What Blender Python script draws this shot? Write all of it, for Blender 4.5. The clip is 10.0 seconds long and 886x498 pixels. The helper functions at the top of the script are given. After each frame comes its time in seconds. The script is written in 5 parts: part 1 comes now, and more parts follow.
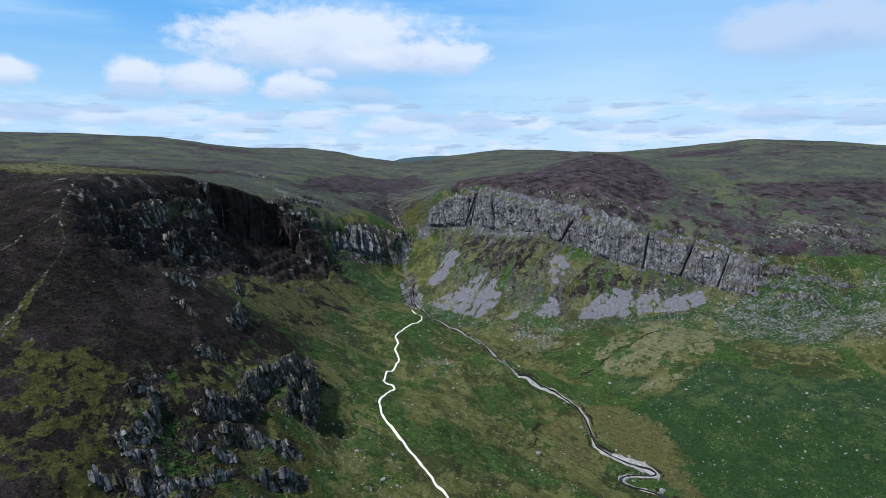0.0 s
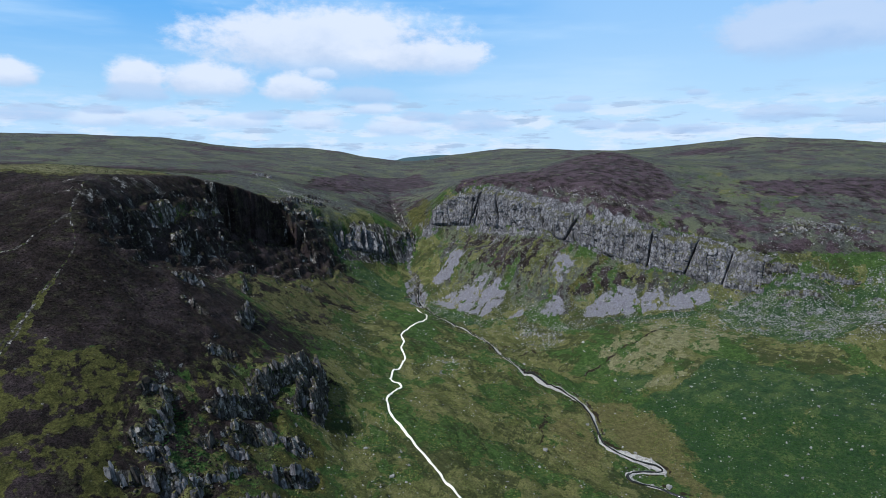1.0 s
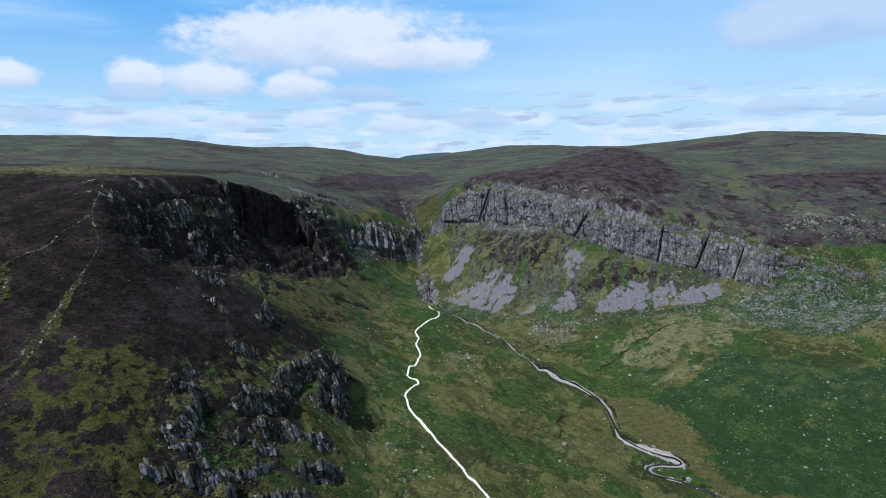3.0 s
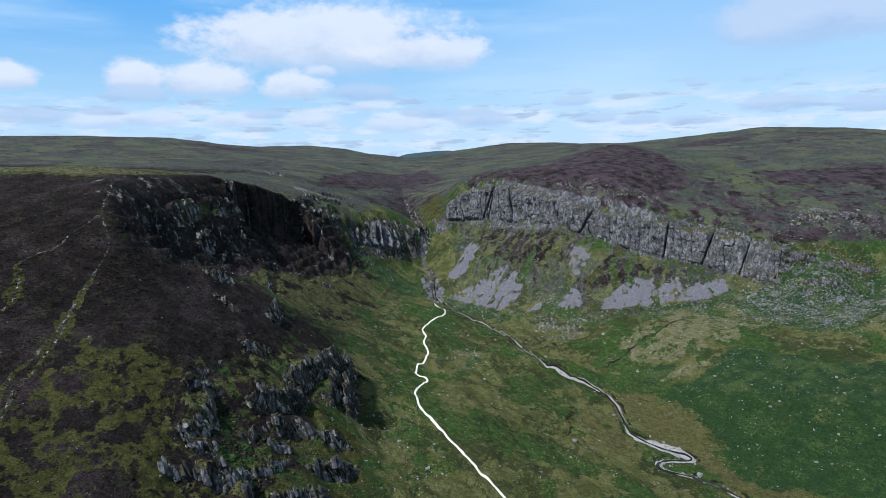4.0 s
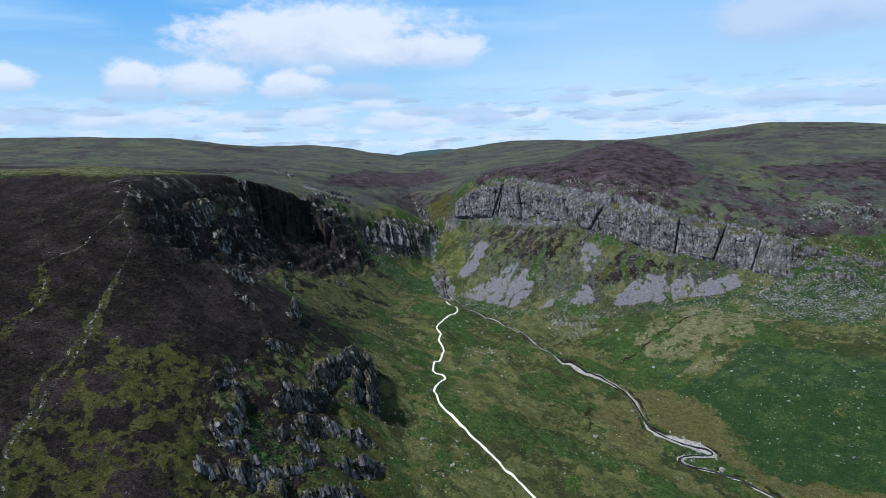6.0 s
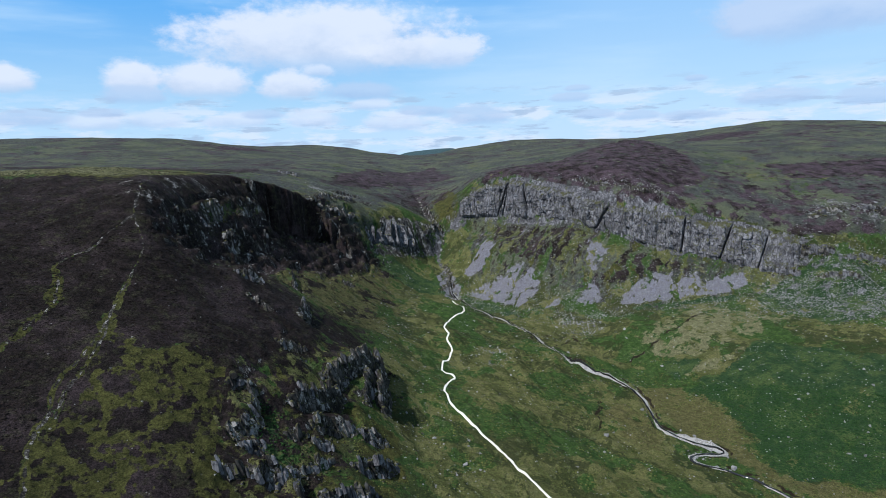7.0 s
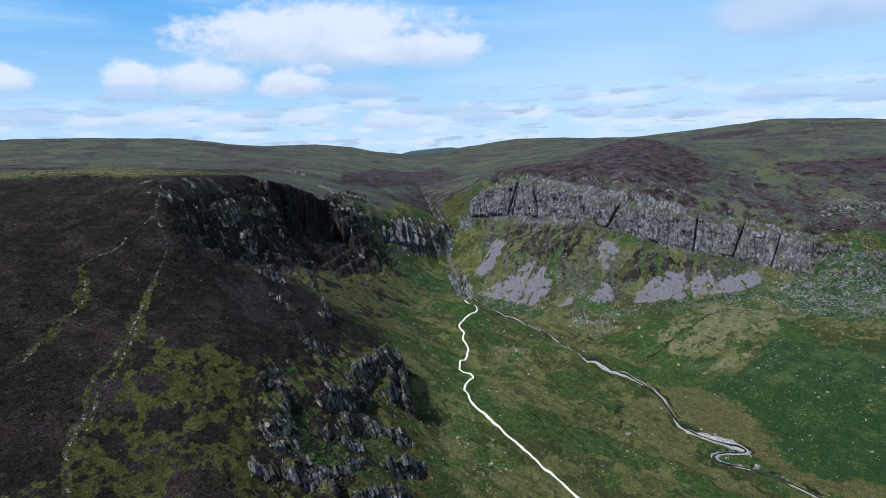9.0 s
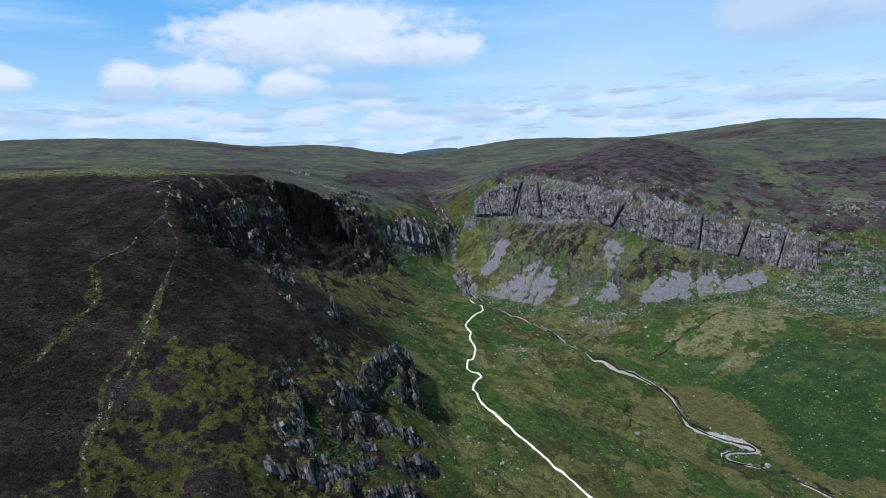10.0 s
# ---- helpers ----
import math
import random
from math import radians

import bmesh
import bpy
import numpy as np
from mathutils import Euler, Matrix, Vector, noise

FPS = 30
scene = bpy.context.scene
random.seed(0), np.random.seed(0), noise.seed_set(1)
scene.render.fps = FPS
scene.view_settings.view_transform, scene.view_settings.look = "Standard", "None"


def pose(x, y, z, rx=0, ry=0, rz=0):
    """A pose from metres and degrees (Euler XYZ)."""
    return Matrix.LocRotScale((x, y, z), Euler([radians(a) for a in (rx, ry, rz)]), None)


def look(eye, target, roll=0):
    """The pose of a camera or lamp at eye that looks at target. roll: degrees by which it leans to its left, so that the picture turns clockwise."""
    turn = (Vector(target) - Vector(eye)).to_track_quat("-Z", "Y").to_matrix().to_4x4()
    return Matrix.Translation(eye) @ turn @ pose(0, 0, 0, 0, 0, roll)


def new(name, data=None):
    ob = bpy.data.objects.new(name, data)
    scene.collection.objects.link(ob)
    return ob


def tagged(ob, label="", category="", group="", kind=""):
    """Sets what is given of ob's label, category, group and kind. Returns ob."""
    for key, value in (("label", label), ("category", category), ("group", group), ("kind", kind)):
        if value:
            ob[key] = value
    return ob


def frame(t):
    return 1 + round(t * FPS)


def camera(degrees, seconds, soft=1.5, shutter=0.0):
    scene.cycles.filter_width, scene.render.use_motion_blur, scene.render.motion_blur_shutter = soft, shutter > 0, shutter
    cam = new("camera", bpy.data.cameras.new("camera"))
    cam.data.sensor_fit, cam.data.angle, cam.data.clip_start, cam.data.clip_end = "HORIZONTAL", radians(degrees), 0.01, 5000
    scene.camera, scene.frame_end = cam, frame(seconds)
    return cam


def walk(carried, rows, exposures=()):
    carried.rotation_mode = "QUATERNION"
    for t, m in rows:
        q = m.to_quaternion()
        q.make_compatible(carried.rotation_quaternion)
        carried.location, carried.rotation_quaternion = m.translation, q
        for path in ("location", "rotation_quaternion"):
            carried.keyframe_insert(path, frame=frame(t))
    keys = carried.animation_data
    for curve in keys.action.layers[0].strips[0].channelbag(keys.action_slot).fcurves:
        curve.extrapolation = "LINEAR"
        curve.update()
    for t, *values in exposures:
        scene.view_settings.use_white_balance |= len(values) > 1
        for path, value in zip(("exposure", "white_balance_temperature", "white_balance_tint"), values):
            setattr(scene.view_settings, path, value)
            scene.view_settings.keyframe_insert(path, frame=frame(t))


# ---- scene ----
import collections

cam = camera(74.0, 10.0, soft=0.7)
# seconds, x, y, z, heading, tilt, lean
PATH = [
    (0, 0.00, 0.00, 170.00, 0.001, -8.792, 0.001),
    (0.5, -1.44, -1.04, 169.92, 0.050, -8.821, 0.114),
    (1, -2.98, -1.94, 169.81, 0.136, -8.853, 0.237),
    (1.5, -4.81, -2.72, 169.73, 0.213, -8.894, 0.369),
    (2, -6.92, -3.25, 169.71, 0.265, -8.950, 0.505),
    (2.5, -9.17, -3.68, 169.71, 0.312, -9.001, 0.655),
    (4, -16.68, -4.29, 169.47, 0.335, -9.252, 1.229),
    (4.5, -19.32, -4.43, 169.37, 0.328, -9.296, 1.365),
    (5, -22.00, -4.49, 169.26, 0.311, -9.332, 1.492),
    (5.5, -24.67, -4.55, 169.23, 0.306, -9.372, 1.615),
    (7, -33.01, -4.47, 169.38, 0.330, -9.463, 1.922),
    (7.5, -35.93, -4.44, 169.50, 0.323, -9.503, 1.980),
    (8, -38.88, -4.37, 169.64, 0.309, -9.526, 2.013),
    (8.5, -41.86, -4.19, 169.76, 0.296, -9.542, 2.055),
    (9, -44.76, -4.08, 169.86, 0.285, -9.542, 2.098),
    (9.5, -47.46, -4.01, 169.71, 0.293, -9.520, 2.118),
    (10, -50.00, -3.93, 169.44, 0.253, -9.506, 2.155),
]


def flown(x, y, z, heading, tilt, lean):
    h, p = radians(heading), radians(tilt)
    ahead = Vector((-math.sin(h) * math.cos(p), math.cos(h) * math.cos(p), math.sin(p)))
    return look((x, y, z), Vector((x, y, z)) + ahead * 100, -lean)


walk(cam, [(row[0], flown(*row[1:])) for row in PATH], exposures=[(0, 0.20, 5850, 10), (10, 0.20, 5850, 10)])

# ---- light: a summer midday sun from the west, blue sky with fair-weather clouds ----
SUN_TO = Vector((-0.51, -0.28, 0.81)).normalized()
sun = new("sun", bpy.data.lights.new("sun", "SUN"))
sun.data.energy, sun.data.angle, sun.data.color = 5.0, radians(0.6), (1.0, 0.95, 0.87)
sun.matrix_world = look(SUN_TO * 400, (0, 0, 0))

world = bpy.data.worlds.new("sky")
world.use_nodes = True
scene.world = world
W = world.node_tree
W.nodes.clear()


def wnode(kind, **values):
    n = W.nodes.new(kind)
    for key, value in values.items():
        setattr(n, key, value)
    return n


def wmath(op, a, b=None, c=None, clamp=False):
    n = wnode("ShaderNodeMath", operation=op, use_clamp=clamp)
    for i, v in enumerate((a, b, c)):
        if v is None:
            continue
        if isinstance(v, (int, float)):
            n.inputs[i].default_value = v
        else:
            W.links.new(v, n.inputs[i])
    return n.outputs[0]


def wsmooth(v, a, b):
    n = wnode("ShaderNodeMapRange", interpolation_type="SMOOTHSTEP")
    W.links.new(v, n.inputs[0])
    n.inputs[1].default_value, n.inputs[2].default_value = a, b
    return n.outputs[0]


def wmix(f, a, b):
    n = wnode("ShaderNodeMix", data_type="RGBA")
    W.links.new(f, n.inputs[0])
    for v, i in ((a, 6), (b, 7)):
        if isinstance(v, tuple):
            n.inputs[i].default_value = (*v, 1)
        else:
            W.links.new(v, n.inputs[i])
    return n.outputs[2]


sky = wnode("ShaderNodeTexSky", sky_type="NISHITA", sun_disc=False)
sky.sun_elevation = math.asin(SUN_TO.z)
sky.sun_rotation = math.atan2(SUN_TO.x, SUN_TO.y)
sky.altitude, sky.air_density, sky.dust_density, sky.ozone_density = 500, 1.0, 0.15, 3.0
coords = wnode("ShaderNodeTexCoord")
split = wnode("ShaderNodeSeparateXYZ")
W.links.new(coords.outputs["Generated"], split.inputs[0])
dx, dy, dz = split.outputs
azim = wmath("MULTIPLY", wmath("ARCTAN2", dx, dy), 57.2958)
elev = wmath("MULTIPLY", wmath("ARCSINE", dz), 57.2958)


def wnoise(sx, sy, ox, detail, rough=0.55):
    """Noise over bearing and height, in degrees a swell."""
    v = wnode("ShaderNodeCombineXYZ")
    W.links.new(wmath("MULTIPLY_ADD", azim, 1 / sx, ox), v.inputs[0])
    W.links.new(wmath("MULTIPLY", elev, 1 / sy), v.inputs[1])
    n = wnode("ShaderNodeTexNoise")
    n.inputs["Scale"].default_value, n.inputs["Detail"].default_value, n.inputs["Roughness"].default_value = 1.0, detail, rough
    W.links.new(v.outputs[0], n.inputs["Vector"])
    return n.outputs[0]


billow = wmath("SUBTRACT", wnoise(5.0, 3.0, 3.0, 6, 0.6), 0.5)
fluff = wmath("SUBTRACT", wnoise(1.6, 1.0, 9.0, 5, 0.65), 0.5)
colour = sky.outputs[0]
STRENGTH = 0.042


GLOW = 0.835 / STRENGTH


def over(f, shade, colour):
    return wmix(f, colour, tuple(v * GLOW for v in shade))


# the blue of clean air after rain, paler towards the skyline
depth = wmix(wsmooth(elev, 14.5, 3.0), (0.17, 0.50, 0.94), (0.50, 0.77, 0.98))
n = wnode("ShaderNodeVectorMath", operation="SCALE")
W.links.new(depth, n.inputs[0])
n.inputs["Scale"].default_value = GLOW
colour = wmix(wmath("MULTIPLY", wsmooth(elev, 25.0, 14.0), 0.9), colour, n.outputs[0])
# thin high veil
veil = wmath("MULTIPLY", wsmooth(wnoise(26, 4, 1.7, 5, 0.55), 0.42, 0.70), 0.55)
colour = over(veil, (0.60, 0.80, 0.97), colour)
haze = wmath("MULTIPLY", wsmooth(wmath("ADD", azim, wmath("MULTIPLY", wnoise(20, 5, 7.7, 4), 20.0)), 0.0, 26.0), 0.42)
colour = over(haze, (0.62, 0.82, 0.98), colour)
colour = over(wmath("MULTIPLY", wsmooth(elev, 6.0, 0.5), 0.6), (0.66, 0.82, 0.97), colour)
# the low banks near the skyline
banks = wnoise(5.5, 1.3, 5.5, 8, 0.62)
f = wmath("MULTIPLY", wsmooth(banks, 0.46, 0.62), wmath("MULTIPLY", wsmooth(elev, 6.0, 3.5), 0.85))
colour = over(f, (0.80, 0.87, 0.96), colour)
greys = wnoise(4.2, 0.75, 12.5, 6, 0.58)
f = wmath("MULTIPLY", wsmooth(greys, 0.54, 0.66), wmath("MULTIPLY", wsmooth(elev, 7.0, 4.0), 0.75))
colour = over(f, (0.44, 0.56, 0.72), colour)


def cloud(colour, az, el, w, h, top=(0.90, 0.93, 0.97), base=(0.62, 0.70, 0.82), dense=1.0):
    """A heap of cloud: bearing and height of its middle, half width and half height, in degrees."""
    u = wmath("MULTIPLY", wmath("SUBTRACT", azim, az), 1 / w)
    v = wmath("MULTIPLY", wmath("SUBTRACT", elev, el), 1 / h)
    r = wmath("SQRT", wmath("ADD", wmath("MULTIPLY", u, u), wmath("MULTIPLY", v, v)))
    k = wmath("SUBTRACT", 1.0, r)
    k = wmath("ADD", k, wmath("MULTIPLY_ADD", fluff, 0.6, wmath("MULTIPLY", billow, 1.0)))
    body = wmath("MULTIPLY", wsmooth(k, 0.0, 0.45), wsmooth(v, -1.0, -0.2))
    shade = wmix(wsmooth(wmath("ADD", v, wmath("MULTIPLY", billow, 2.0)), -0.75, 0.35), base, top)
    n = wnode("ShaderNodeVectorMath", operation="SCALE")
    W.links.new(shade, n.inputs[0])
    n.inputs["Scale"].default_value = GLOW
    return wmix(wmath("MULTIPLY", body, dense), colour, n.outputs[0])


# white heaps, then grey and thin ones
for heap in ((-10.6, 10.2, 14.5, 3.9), (-1.8, 9.2, 7.0, 2.0), (-26.8, 6.9, 2.7, 1.9), (-21.3, 6.6, 5.2, 1.9), (-13.8, 6.3, 3.8, 1.7), (-35.6, 6.5, 2.6, 1.5)):
    colour = cloud(colour, *heap, top=(0.84, 0.88, 0.95), base=(0.60, 0.70, 0.85), dense=0.95)
for heap in ((-11.4, 7.6, 1.8, 0.8), (1.2, 8.9, 2.8, 1.8), (-25.7, 3.4, 3.4, 1.0), (-12.0, 3.4, 3.2, 1.2), (-18.8, 3.3, 3.6, 1.0), (-7.0, 4.5, 2.6, 0.7),
             (-29.9, 3.2, 3.0, 0.9), (-4.4, 2.8, 4.2, 1.2)):
    colour = cloud(colour, *heap, top=(0.78, 0.85, 0.95), base=(0.56, 0.68, 0.86), dense=0.8)
colour = cloud(colour, 31.2, 9.9, 9.5, 3.2, top=(0.62, 0.72, 0.88), base=(0.46, 0.60, 0.82), dense=0.8)
for heap in ((-7.5, 5.7, 4.2, 1.1), (-26.8, 5.5, 3.0, 1.0), (-34.5, 3.6, 3.2, 1.0), (-29.4, 4.0, 2.0, 0.5), (-16.6, 3.8, 2.2, 0.6), (-1.7, 3.8, 3.0, 0.7),
             (12.1, 4.5, 2.2, 0.6), (12.6, 5.3, 1.5, 0.4), (3.4, 3.2, 4.0, 1.3), (14.4, 2.9, 2.2, 0.6), (18.1, 2.6, 2.4, 0.6), (22.6, 2.4, 3.1, 0.6), (29.0, 3.5, 3.6, 0.9),
             (35.0, 3.1, 2.4, 0.9), (22.7, 5.5, 1.2, 0.4)):
    colour = cloud(colour, *heap, top=(0.56, 0.69, 0.87), base=(0.42, 0.57, 0.80), dense=0.72)
back = wnode("ShaderNodeBackground")
W.links.new(colour, back.inputs[0])
back.inputs[1].default_value = STRENGTH
W.links.new(back.outputs[0], wnode("ShaderNodeOutputWorld").inputs[0])

# ---- land form: break lines of the valley (x, y, z in metres), and noise between them ----
STREAM = [(560, -900, -80), (330, -100, -22), (230, 150, -6), (165, 240, 2), (89, 276, 6), (93, 346, 9), (57, 393, 14), (30, 464, 21), (0, 510, 24),
    (-25, 545, 30), (-30, 576, 39), (-43, 629, 56), (-36, 653, 80), (-56, 679, 98), (-69, 740, 117), (-85, 880, 124), (-95, 1150, 131)]
PATH_BANK = [(0, 150, 12), (-4, 249, 23), (-14, 316, 29), (-38, 364, 26), (-36, 443, 34), (-25, 500, 32)]
WEST_FOOT = [(-20, 60, 11), (-35, 180, 23), (-41, 229, 30), (-53, 278, 30), (-44, 306, 31), (-64, 372, 40), (-74, 450, 42), (-76, 520, 45), (-81, 571,
    54)]
CRAG_FOOT = [(-60, 100, 36), (-75, 196, 48), (-63, 226, 40), (-72, 285, 53), (-88, 340, 56), (-97, 419, 59), (-104, 500, 66), (-98, 565, 63)]
CRAG_BROW = [(-95, 60, 56), (-108, 150, 68), (-120, 202, 82), (-116, 240, 87), (-111, 261, 85), (-118, 300, 89), (-133, 350, 90), (-144, 374, 92),
    (-131, 431, 84)]
HEATHER_LOW = [(-125, 40, 63), (-135, 154, 78), (-136, 193, 89), (-135, 218, 97), (-142, 270, 104), (-141, 308, 110)]
TRAIL_CREST = [(-150, -60, 59), (-152, 60, 73), (-153, 164, 85), (-152, 201, 97), (-172, 232, 111), (-184, 283, 138), (-197, 317, 157)]
HEATHER_HIGH = [(-300, -60, 79), (-260, 60, 91), (-240, 150, 102), (-203, 248, 126), (-214, 305, 152), (-253, 344, 163)]
PLATEAU = [(-620, -200, 127), (-560, 200, 153), (-381, 394, 164), (-382, 512, 163), (-368, 610, 159), (-309, 649, 156), (-257, 679, 152), (-215, 748,
    150), (-137, 800, 140), (-101, 820, 128)]
MOOR_WEST = [(-626, 800, 170), (-523, 820, 167), (-424, 860, 162), (-329, 950, 161), (-202, 1000, 155), (-146, 1200, 142)]
CREST_WEST = [(-2200, 900, 190), (-1223, 1350, 222), (-1066, 1400, 227), (-933, 1400, 229), (-800, 1400, 227), (-667, 1400, 220), (-570, 1420, 205),
    (-486, 1450, 184)]
CREST_NORTHWEST = [(-720, 1900, 184), (-592, 1900, 202), (-465, 1900, 205), (-358, 1900, 195), (-250, 1900, 174), (-143, 1900, 148)]
CREST_NORTH = [(-98, 1700, 146), (0, 1700, 174), (130, 1700, 192), (242, 1700, 194), (339, 1700, 191), (420, 1700, 184), (500, 1600, 180)]
FAR_PEAK = [(-387, 4000, 131), (-271, 4000, 173), (-119, 4000, 180), (-4, 4000, 192), (26, 4000, 195), (147, 4000, 143)]
RIM_TOP = [(-197, 317, 157), (-202, 354, 158), (-198, 394, 157), (-186, 433, 154), (-174, 461, 149), (-166, 492, 142), (-158, 537, 130), (-120, 585,
    110), (-100, 600, 99), (-78, 620, 96), (-46, 645, 87)]
RIM_BACK = [(-213, 326, 159), (-218, 363, 160), (-214, 403, 159), (-202, 442, 156), (-190, 470, 151), (-182, 501, 144), (-174, 546, 132)]
RIM_FOOT = [(-174, 309, 125), (-168, 337, 110), (-158, 404, 103), (-148, 433, 96), (-133, 482, 92), (-122, 536, 88), (-100, 590, 76), (-70, 615, 66),
    (-46, 635, 57)]
UP_SLOPE = [(-152, 637, 130), (-140, 622, 124), (-87, 667, 110)]
CLIFF_TOP = [(-16, 661, 113), (3, 661, 127), (28, 657, 135), (49, 645, 137), (79, 620, 129), (104, 598, 122), (124, 584, 115), (147, 566, 111), (175,
    551, 106), (190, 542, 103), (216, 534, 99), (236, 522, 96), (255, 510, 90), (273, 498, 86)]
CLIFF_FOOT = [(-17, 655, 96), (2, 651, 96), (33, 640, 97), (61, 622, 95), (98, 592, 95), (117, 576, 88), (137, 559, 83), (163, 544, 74), (180, 534,
    70), (212, 511, 66), (239, 494, 59), (263, 484, 57)]
SCREE_MID = [(-7, 594, 53), (31, 570, 51), (60, 555, 51), (107, 536, 61), (148, 513, 54), (240, 496, 60)]
SCREE_HIGH = [(-18, 630, 71), (11, 603, 73), (52, 595, 77), (88, 573, 83), (125, 557, 78), (153, 531, 66)]
SCREE_FOOT = [(-4, 553, 29), (45, 507, 27), (103, 495, 31), (165, 489, 39), (209, 460, 37), (248, 450, 46), (296, 418, 49)]
BENCH_TOP = [(-26, 740, 123), (19, 708, 144), (50, 679, 147), (93, 629, 140), (154, 593, 138), (196, 579, 122), (231, 571, 118), (282, 561, 112),
    (320, 510, 105), (365, 492, 96)]
HEATHER_HILL = [(111, 728, 153), (167, 758, 170), (222, 780, 181), (258, 790, 176), (296, 810, 166)]
HILL_EAST = [(240, 667, 149), (287, 629, 131), (349, 584, 125), (406, 571, 124), (488, 551, 118)]
HILL_EAST_HIGH = [(365, 900, 165), (388, 701, 144), (450, 695, 156), (530, 679, 150)]
CREST_EAST = [(407, 1150, 176), (472, 1150, 187), (537, 1150, 199), (591, 1150, 206), (666, 1150, 206), (754, 1150, 200), (828, 1150, 195), (929,
    1100, 178), (1500, 900, 150)]
EAST_SLOPE = [(286, 470, 68), (291, 448, 68), (314, 456, 47), (293, 394, 55), (420, 300, 57), (470, 100, 42), (560, -150, 28)]
MEADOW_UPPER = [(113, 447, 27), (165, 448, 33), (248, 381, 36), (330, 330, 35), (400, 100, 17)]
MEADOW = [(168, 382, 24), (188, 340, 22), (218, 321, 25), (300, 180, 13)]
MEADOW_LOW = [(59, 447, 15), (138, 325, 8), (143, 291, 5), (196, 289, 11), (250, 170, 1)]
FLOOR_MID = [(-7, 386, 25), (27, 327, 18), (41, 310, 12), (50, 243, 13), (90, 150, 2)]
FLAT = [(21, 421, 23), (73, 394, 20)]
BREAKS = [STREAM, PATH_BANK, WEST_FOOT, CRAG_FOOT, CRAG_BROW, HEATHER_LOW, TRAIL_CREST, HEATHER_HIGH, PLATEAU, MOOR_WEST,
          CREST_WEST, CREST_NORTHWEST, CREST_NORTH, FAR_PEAK, RIM_TOP, RIM_BACK, RIM_FOOT, UP_SLOPE, CLIFF_TOP, CLIFF_FOOT, SCREE_MID, SCREE_HIGH,
          SCREE_FOOT, BENCH_TOP, HEATHER_HILL, HILL_EAST, HILL_EAST_HIGH, CREST_EAST, EAST_SLOPE, MEADOW_UPPER, MEADOW,
          MEADOW_LOW, FLOOR_MID, FLAT]
BROOK = [(230, 150), (165, 213), (140, 235), (126, 248), (117, 263), (109, 270), (103, 274), (98, 276), (93, 279), (92, 283), (97, 287), (103, 287.5),
         (110, 288), (114, 290), (111, 293.5), (104, 297), (97, 303), (91, 309), (87, 316), (89, 331), (90, 349), (87, 362), (76, 376), (64, 389),
         (53, 401), (46, 420), (37, 443), (28, 466), (14, 490), (2, 504), (-12, 520), (-18, 535), (-28, 556), (-31, 580)]
# rock steps on the west spur and in the corrie: line with the fall on its right hand, height, what stands there
SCARPS = []


def scarp(label, high, *line):
    SCARPS.append((list(line), high, label))


scarp("upper tier of a grey slabby crag among heather", 11, (-93, 254), (-87, 260), (-84, 269), (-80, 279), (-75, 304))
scarp("shaded end of a tall grey slabby crag", 18, (-66, 266), (-68, 285), (-70, 303), (-75, 318))
scarp("shaded inner wall of a tall slabby crag", 10, (-74, 260), (-74, 280), (-76, 302))
scarp("middle tier of jointed grey slabs above turf", 9, (-100, 224), (-95, 229), (-91, 236), (-86, 244), (-83, 252))
scarp("lower tier of jointed grey slabs in turf", 8, (-90, 219), (-86, 226), (-81, 230), (-75, 235))
scarp("large pale slab of bare rock at a crag's foot", 7, (-74, 236), (-69, 238), (-63, 242))
scarp("short broken rock step in bracken", 4, (-97, 206), (-94, 209), (-91, 212))
scarp("short dark rock step with a pale edge", 5, (-88, 211), (-85, 212), (-82, 215))
scarp("low pale slabs standing in grass", 8, (-73, 211), (-68, 217), (-63, 221), (-57, 230))
scarp("pale slabs at the foot of the spur", 8, (-82, 183), (-74, 190), (-68, 195), (-61, 200))
scarp("thin line of low rocks in bracken", 3, (-89, 188), (-86, 195), (-83, 201), (-80, 208))
scarp("dark rock head among heather and grass", 6, (-119, 210), (-115, 213), (-111, 217))
scarp("shaded side of a dark rock rib", 9, (-105, 197), (-107, 204), (-109, 210), (-113, 218))
scarp("jointed rock step on a dark rib", 6, (-113, 189), (-108, 192), (-104, 197))
scarp("pale broken rock step on a dark rib", 6, (-107, 186), (-104, 188), (-100, 191))
scarp("row of small dark rocks with pale edges", 5, (-110, 171), (-106, 172), (-101, 175))
scarp("tall pale slab of bare rock on a rib", 11, (-98, 173), (-95, 178), (-90, 181))
scarp("shaded side of a tall pale slab", 10, (-80, 168), (-84, 176), (-88, 182), (-91, 188))
scarp("pair of pale grey crags on the heather slope", 6, (-145, 300), (-139, 304), (-134, 310))
scarp("rib of dark rock on the heather slope", 7, (-131, 362), (-134, 374), (-138, 388))
scarp("broken low rocks along a heather brow", 4, (-134, 286), (-126, 285), (-119, 282))
scarp("dark rock wall of a grassy gully", 9, (-112, 298), (-114, 317), (-118, 336))
scarp("lone dark rock on the grassy slope", 4, (-117, 446), (-112, 450), (-107, 453))
scarp("scattered low rocks on a heather brow", 4, (-113, 256), (-109, 258), (-103, 266))
scarp("dark crag at the corrie's shoulder", 8, (-186, 310), (-184, 320), (-182, 332))
scarp("dark buttress below the corrie's rim", 10, (-181, 352), (-181, 368), (-183, 386))
scarp("shaded rock wall inside the corrie", 10, (-171, 356), (-170, 368), (-171, 382))
scarp("shaded lower wall inside the corrie", 9, (-163, 394), (-161, 404), (-161, 416))
